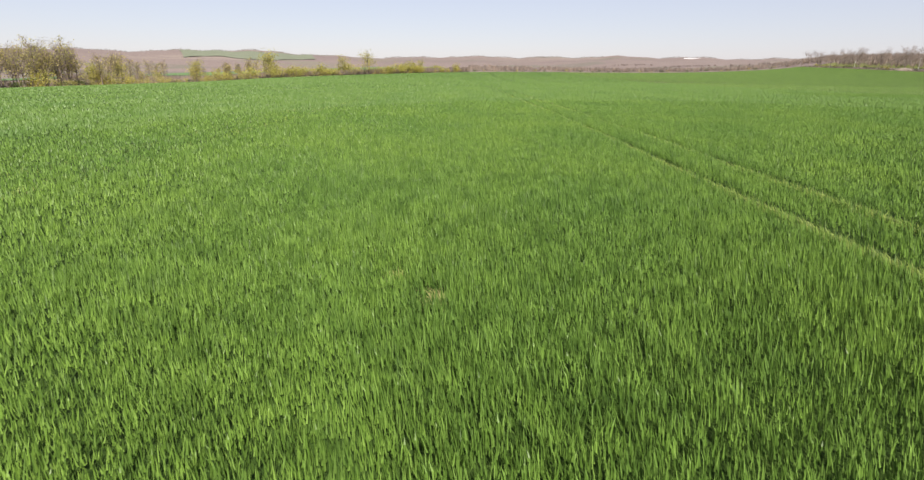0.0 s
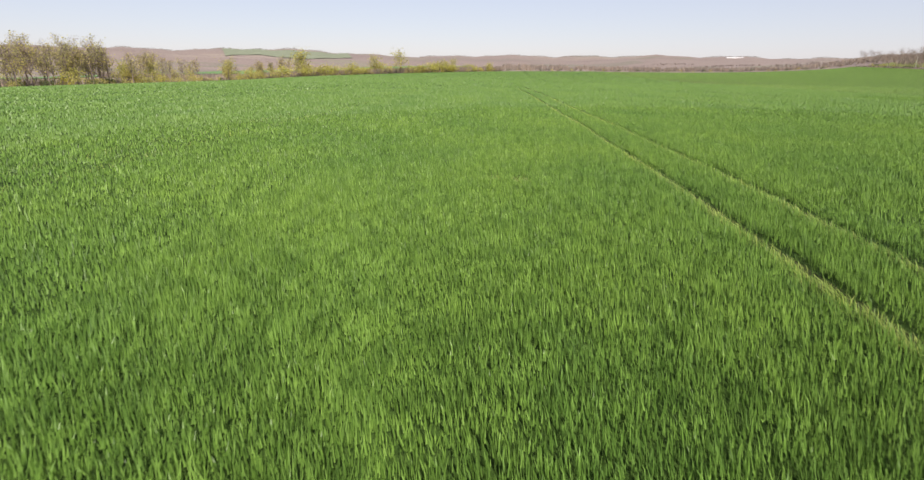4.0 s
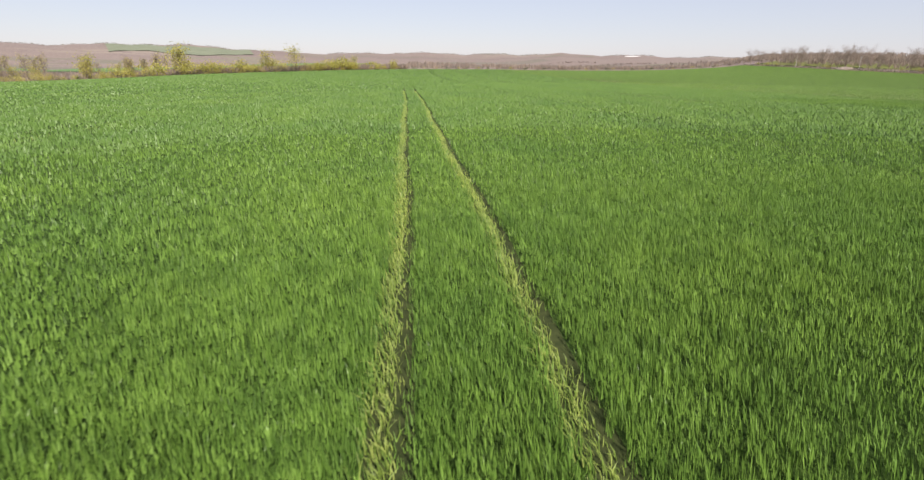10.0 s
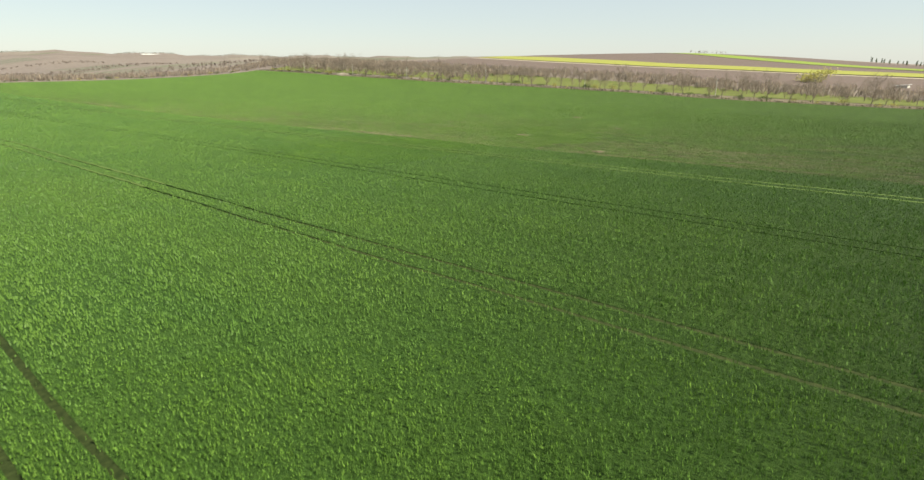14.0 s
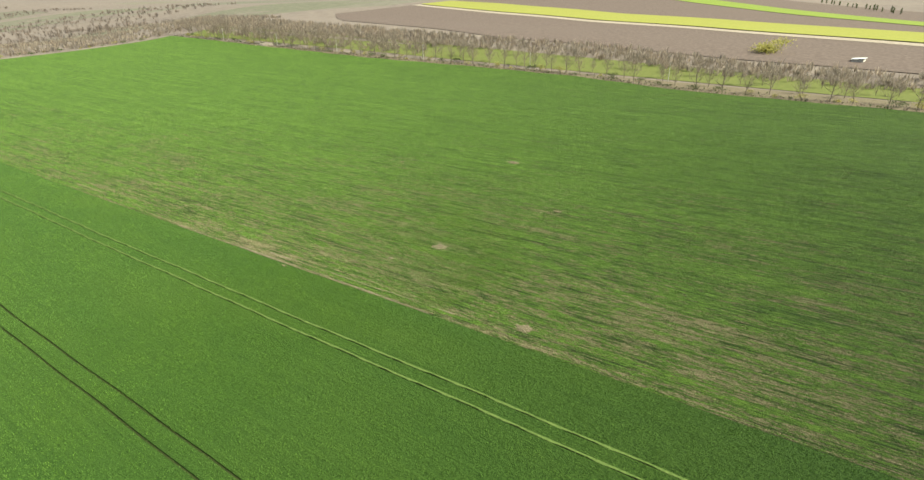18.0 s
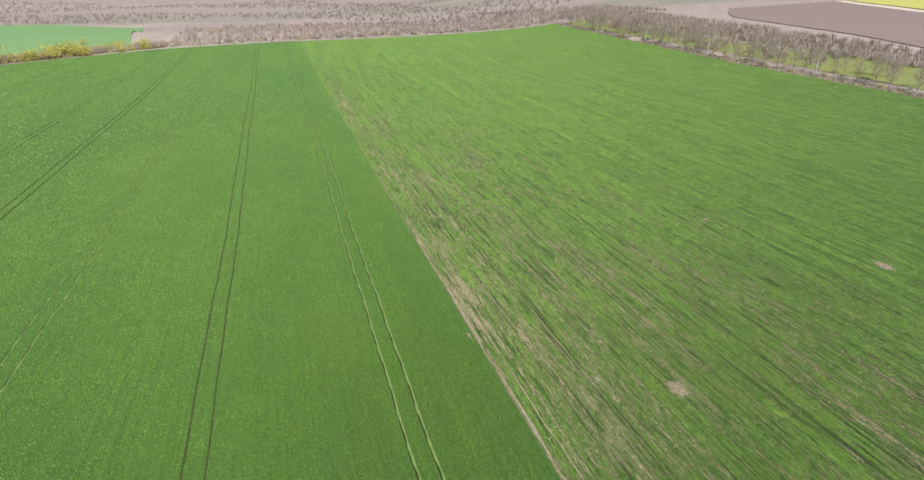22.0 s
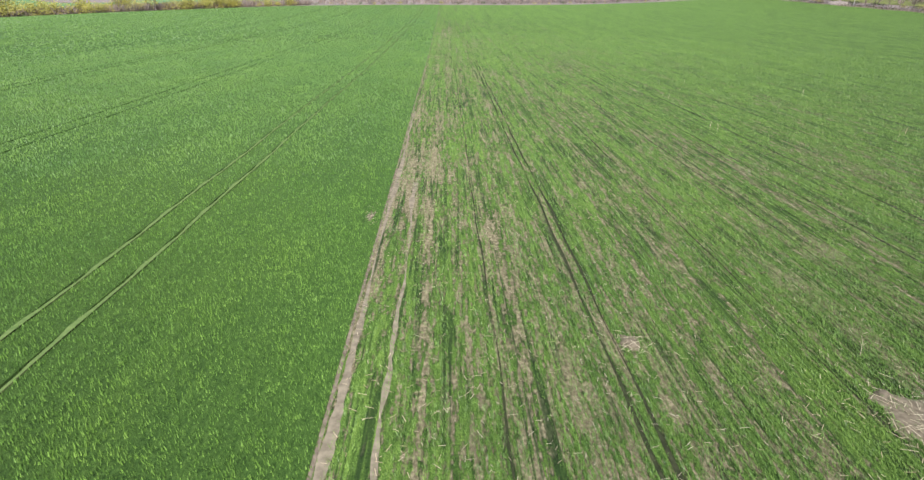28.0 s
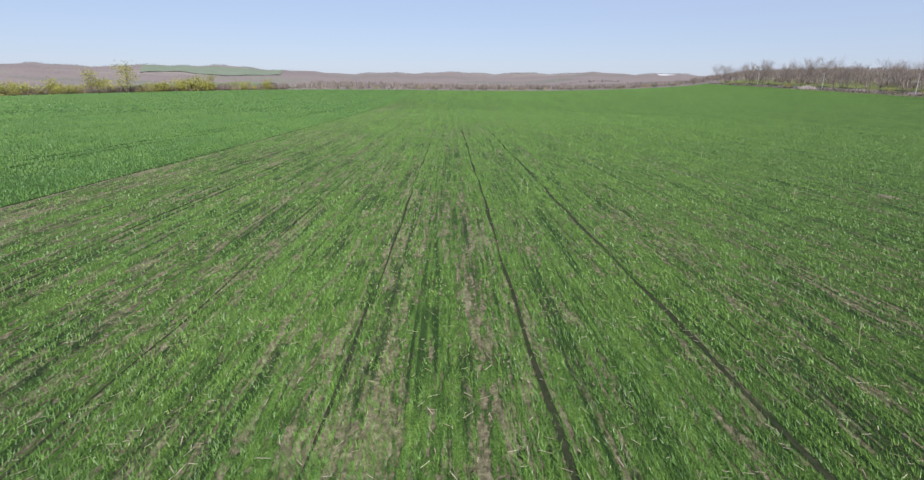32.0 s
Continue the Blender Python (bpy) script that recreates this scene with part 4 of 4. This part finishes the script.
M_PATCH = plain_material("trampled_soil", (0.068, 0.056, 0.037), (0.160, 0.134, 0.092), 6.0, 0.95, 0.6)
M_STRAW = leaf_material("old_straw", (0.272, 0.224, 0.144), (0.384, 0.328, 0.224), (0.496, 0.440, 0.320), 0.2, 0.7)


def make_pole():
    ob = new("utility_pole")
    v, f = [], []
    for k in range(4):
        prism(v, f, np.array([0, 0, -0.3 + k * 2.0]), np.array([0, 0, -0.3 + (k + 1) * 2.0]), 0.17 - 0.02 * k, 0.15 - 0.02 * k, 8)
    part("post", raw_mesh("post", np.array(v), [np.array(f)], M_CONCRETE, True), ob)
    v, f = [], []
    prism(v, f, np.array([0, -0.8, 7.2]), np.array([0, 0.8, 7.2]), 0.06, 0.06, 4)
    part("cross_arm", raw_mesh("cross_arm", np.array(v), [np.array(f)], M_CONCRETE), ob)
    for y in (-0.7, 0.0, 0.7):
        v, f = [], []
        prism(v, f, np.array([0, y, 7.2]), np.array([0, y, 7.5]), 0.05, 0.03, 6)
        part("insulator", raw_mesh("insulator", np.array(v), [np.array(f)], M_CONCRETE), ob)
    return tagged(ob, "pale concrete utility pole in the hedge line", "utility pole", "poles along the hedge")


pole = make_pole()
for x, y in ((205, 103), (204, 166), (204, 229), (204, 293), (206, 349), (210, 412)):
    place(pole, x, y, 0)


def make_heap(name, seed, wide, long, tall, mat, label):
    r = np.random.default_rng(seed)
    n = 15
    g = np.linspace(-1, 1, n)
    X, Y = np.meshgrid(g, g, indexing="ij")
    ripple = 1 + 0.7 * np.sin(4 * X + 2 * Y + r.uniform(0, 6)) * np.sin(5 * Y - 2 * X + r.uniform(0, 6)) + 0.5 * r.normal(0, 1, (n, n))
    Z = tall * np.clip(1 - 1.9 * (X ** 2 + Y ** 2) * (0.35 + 0.65 * ripple), -1.6, 1) + r.normal(0, 0.06 * tall, (n, n))
    v = np.stack([X * wide / 2, Y * long / 2, Z], 2).reshape(-1, 3)
    ob = new(name, raw_mesh(name, v, [grid_faces(n, n)[:, ::-1]], mat, True))
    return tagged(ob, label, "soil heap")


def set_down(ob, x, y, turn=0.0, lift=0.0):
    ob.matrix_basis = pose(x, y, high(x, y) + lift, 0, 0, turn)
    return ob


set_down(make_heap("soil_heap", 3, 9, 14, 1.5, M_PALE, "pale heap of dumped soil at the field corner"), 206, 360)


# ---- bare spots with straw in the thin crop ----
def straw(name, x, y, long, mat, label, lift=0.07, rise=0.03):
    n = len(x)
    t = rng.uniform(0, 2 * np.pi, n)
    d = np.stack([np.cos(t), np.sin(t), rng.normal(0, rise, n)], 1) * (long / 2)[:, None]
    s = np.stack([-np.sin(t), np.cos(t), 0 * t], 1) * 0.006
    c = np.stack([x, y, height(x, y) + lift + rng.uniform(0, 0.04, n)], 1)
    v = np.stack([c - d - s, c - d + s, c + d + s, c + d - s], 1).reshape(-1, 3)
    return tagged(new(name, raw_mesh(name, v, [np.arange(4 * n).reshape(-1, 4)], mat)), label, "straw", kind="stuff")


def build_bare_spots():
    xs, ys = [], []
    for k, (x, y, w, l) in enumerate(((12.6, 65.8, 1.7, 2.2), (25.0, 86.0, 2.2, 3.0), (70.0, 99.2, 2.2, 3.4), (18.4, 89.7, 0.8, 1.1), (47, 78, 0.8, 1.6), (8.9, 100.4, 0.5, 1.8), (58, 121, 0.8, 1.4))):
        ob = make_heap("bare_patch", 20 + k, w, l, 0.10, M_PATCH, "small bare patch of pale trampled soil and straw")
        set_down(ob, x, y, 0, 0.05)
        n = int(12 + 18 * w * l)
        xs.append(x + rng.normal(0, w * 0.3, n))
        ys.append(y + rng.normal(0, l * 0.3, n))
    straw("patch_straw", np.concatenate(xs), np.concatenate(ys), rng.uniform(0.12, 0.4, sum(len(k) for k in xs)), M_STRAW, "pale straw scattered on bare patches", 0.13)
    x, y = rng.uniform(EDGE_X, 62, 9000), 80 + 60 * rng.uniform(0, 1, 9000) ** 1.5
    straw("loose_straw", x, y, rng.uniform(0.05, 0.28, len(x)), M_STRAW, "loose old straw between the crop rows")


build_bare_spots()


def make_stalk(seed):
    r = np.random.default_rng(seed)
    v, f = [], []
    a, h = np.zeros(3), 0.75
    lean = r.normal(0, 0.12, 2)
    top = np.array([lean[0], lean[1], h])
    prism(v, f, a, top, 0.010, 0.006, 4)
    ob = new("dry_weed_stalk")
    part("stem", raw_mesh("stem", np.array(v), [np.array(f)], M_STRAW), ob)
    v, f = [], []
    for k in range(5):
        t = r.uniform(0, 6.28)
        b = top * r.uniform(0.5, 0.9)
        prism(v, f, b, b + np.array([math.cos(t) * 0.12, math.sin(t) * 0.12, 0.16]), 0.005, 0.003, 3)
    part("twig", raw_mesh("twig", np.array(v), [np.array(f)], M_STRAW), ob)
    return tagged(ob, "thin pale dry weed stalk standing in the crop", "weed stalk", "dry weed stalks")


STALKS = [make_stalk(k) for k in range(3)]
for k, (x, y) in enumerate(((34.5, 95.1), (25.4, 89.0), (51.3, 119.7), (35.2, 121.0), (63.0, 128.7), (67.9, 156.7), (35.5, 120.3), (37.5, 136.5), (50.1, 118.9), (46.2, 130.0), (40.9, 100.3), (55, 140), (60, 112), (72, 135), (44, 148), (80, 122))):
    place(STALKS[k % 3], x, y, k * 47, 0.9 + 0.1 * (k % 4))


# ---- a long white building far off ----
def make_barn(x, y):
    ob = new("distant_barn")
    L, W, H = 100.0, 18.0, 3.0
    v = [(-L / 2, -W / 2, -6), (L / 2, -W / 2, -6), (L / 2, W / 2, -6), (-L / 2, W / 2, -6), (-L / 2, -W / 2, H), (L / 2, -W / 2, H), (L / 2, W / 2, H), (-L / 2, W / 2, H)]
    part("wall", raw_mesh("wall", np.array(v), [np.array([(0, 1, 5, 4), (1, 2, 6, 5), (2, 3, 7, 6), (3, 0, 4, 7)])], M_WHITE), ob)
    e = 1.0
    r = [(-L / 2 - e, -W / 2 - e, H), (L / 2 + e, -W / 2 - e, H), (L / 2 + e, W / 2 + e, H), (-L / 2 - e, W / 2 + e, H), (-L / 2 - e, 0, H + 1.4), (L / 2 + e, 0, H + 1.4)]
    me = bpy.data.meshes.new("roof")
    me.from_pydata(r, [], [(0, 1, 5, 4), (2, 3, 4, 5), (1, 2, 5), (3, 0, 4)])
    me.materials.append(M_WHITE)
    part("roof", me, ob)
    set_down(ob, x, y, 4)
    return tagged(ob, "long white farm building far across the valley", "farm building")


M_WHITE = plain_material("whitewashed_sheet", (0.576, 0.584, 0.592), (0.656, 0.664, 0.672), 0.2, 0.6, 0.1)
make_barn(1299, 3368)


# ---- small things on the slope behind the hedge ----
def make_shed(x, y, turn):
    ob = new("field_shed")
    L, W, H = 5.5, 4.5, 1.2
    v = [(sx * L / 2, sy * W / 2, z) for z in (-0.4, H) for sx, sy in ((-1, -1), (1, -1), (1, 1), (-1, 1))]
    part("wall", raw_mesh("wall", np.array(v), [np.array([(0, 1, 5, 4), (1, 2, 6, 5), (2, 3, 7, 6), (3, 0, 4, 7)])], M_CONCRETE), ob)
    r = [(sx * (L / 2 + 0.4), sy * (W / 2 + 0.4), H + dz + 0.5 * (sy > 0)) for dz in (0.0, 0.12) for sx, sy in ((-1, -1), (1, -1), (1, 1), (-1, 1))]
    part("roof", raw_mesh("roof", np.array(r), [np.array([(3, 2, 1, 0), (4, 5, 6, 7), (0, 1, 5, 4), (1, 2, 6, 5), (2, 3, 7, 6), (3, 0, 4, 7)])], M_WHITE), ob, "pale sheet roof")
    set_down(ob, x, y, turn)
    return tagged(ob, "low shed with a pale sheet roof behind the hedge", "shed")


make_shed(285, 40, 170)
set_down(make_shrub("budding_shrub", 77, 6.0, 15.0, M_BUD, "large rounded shrub in fresh leaf beside the ploughed field", 1700, 0.42, group="hedge shrubs"), 295, 76)
CONIFERS = [make_tree("conifer", 90 + k, 11.0, 2.6, 120, 420, M_SHRUB, "narrow dark conifer in a row on the hill", leaf_size=0.4, low=0.08, group="row of conifers") for k in range(2)]
for k in range(18):
    place(CONIFERS[k % 2], 630 + k * 9.4 + pick.uniform(-2, 2), 14 + k * 4.2 + pick.uniform(-3, 3), k * 50, pick.uniform(0.4, 0.65))
for k in range(16):                                      # grove on the hilltop
    place(pick.choice(BARE + DARK), 900 + pick.uniform(-14, 14), 308 + pick.uniform(-26, 26), k * 67, pick.uniform(0.35, 0.6))
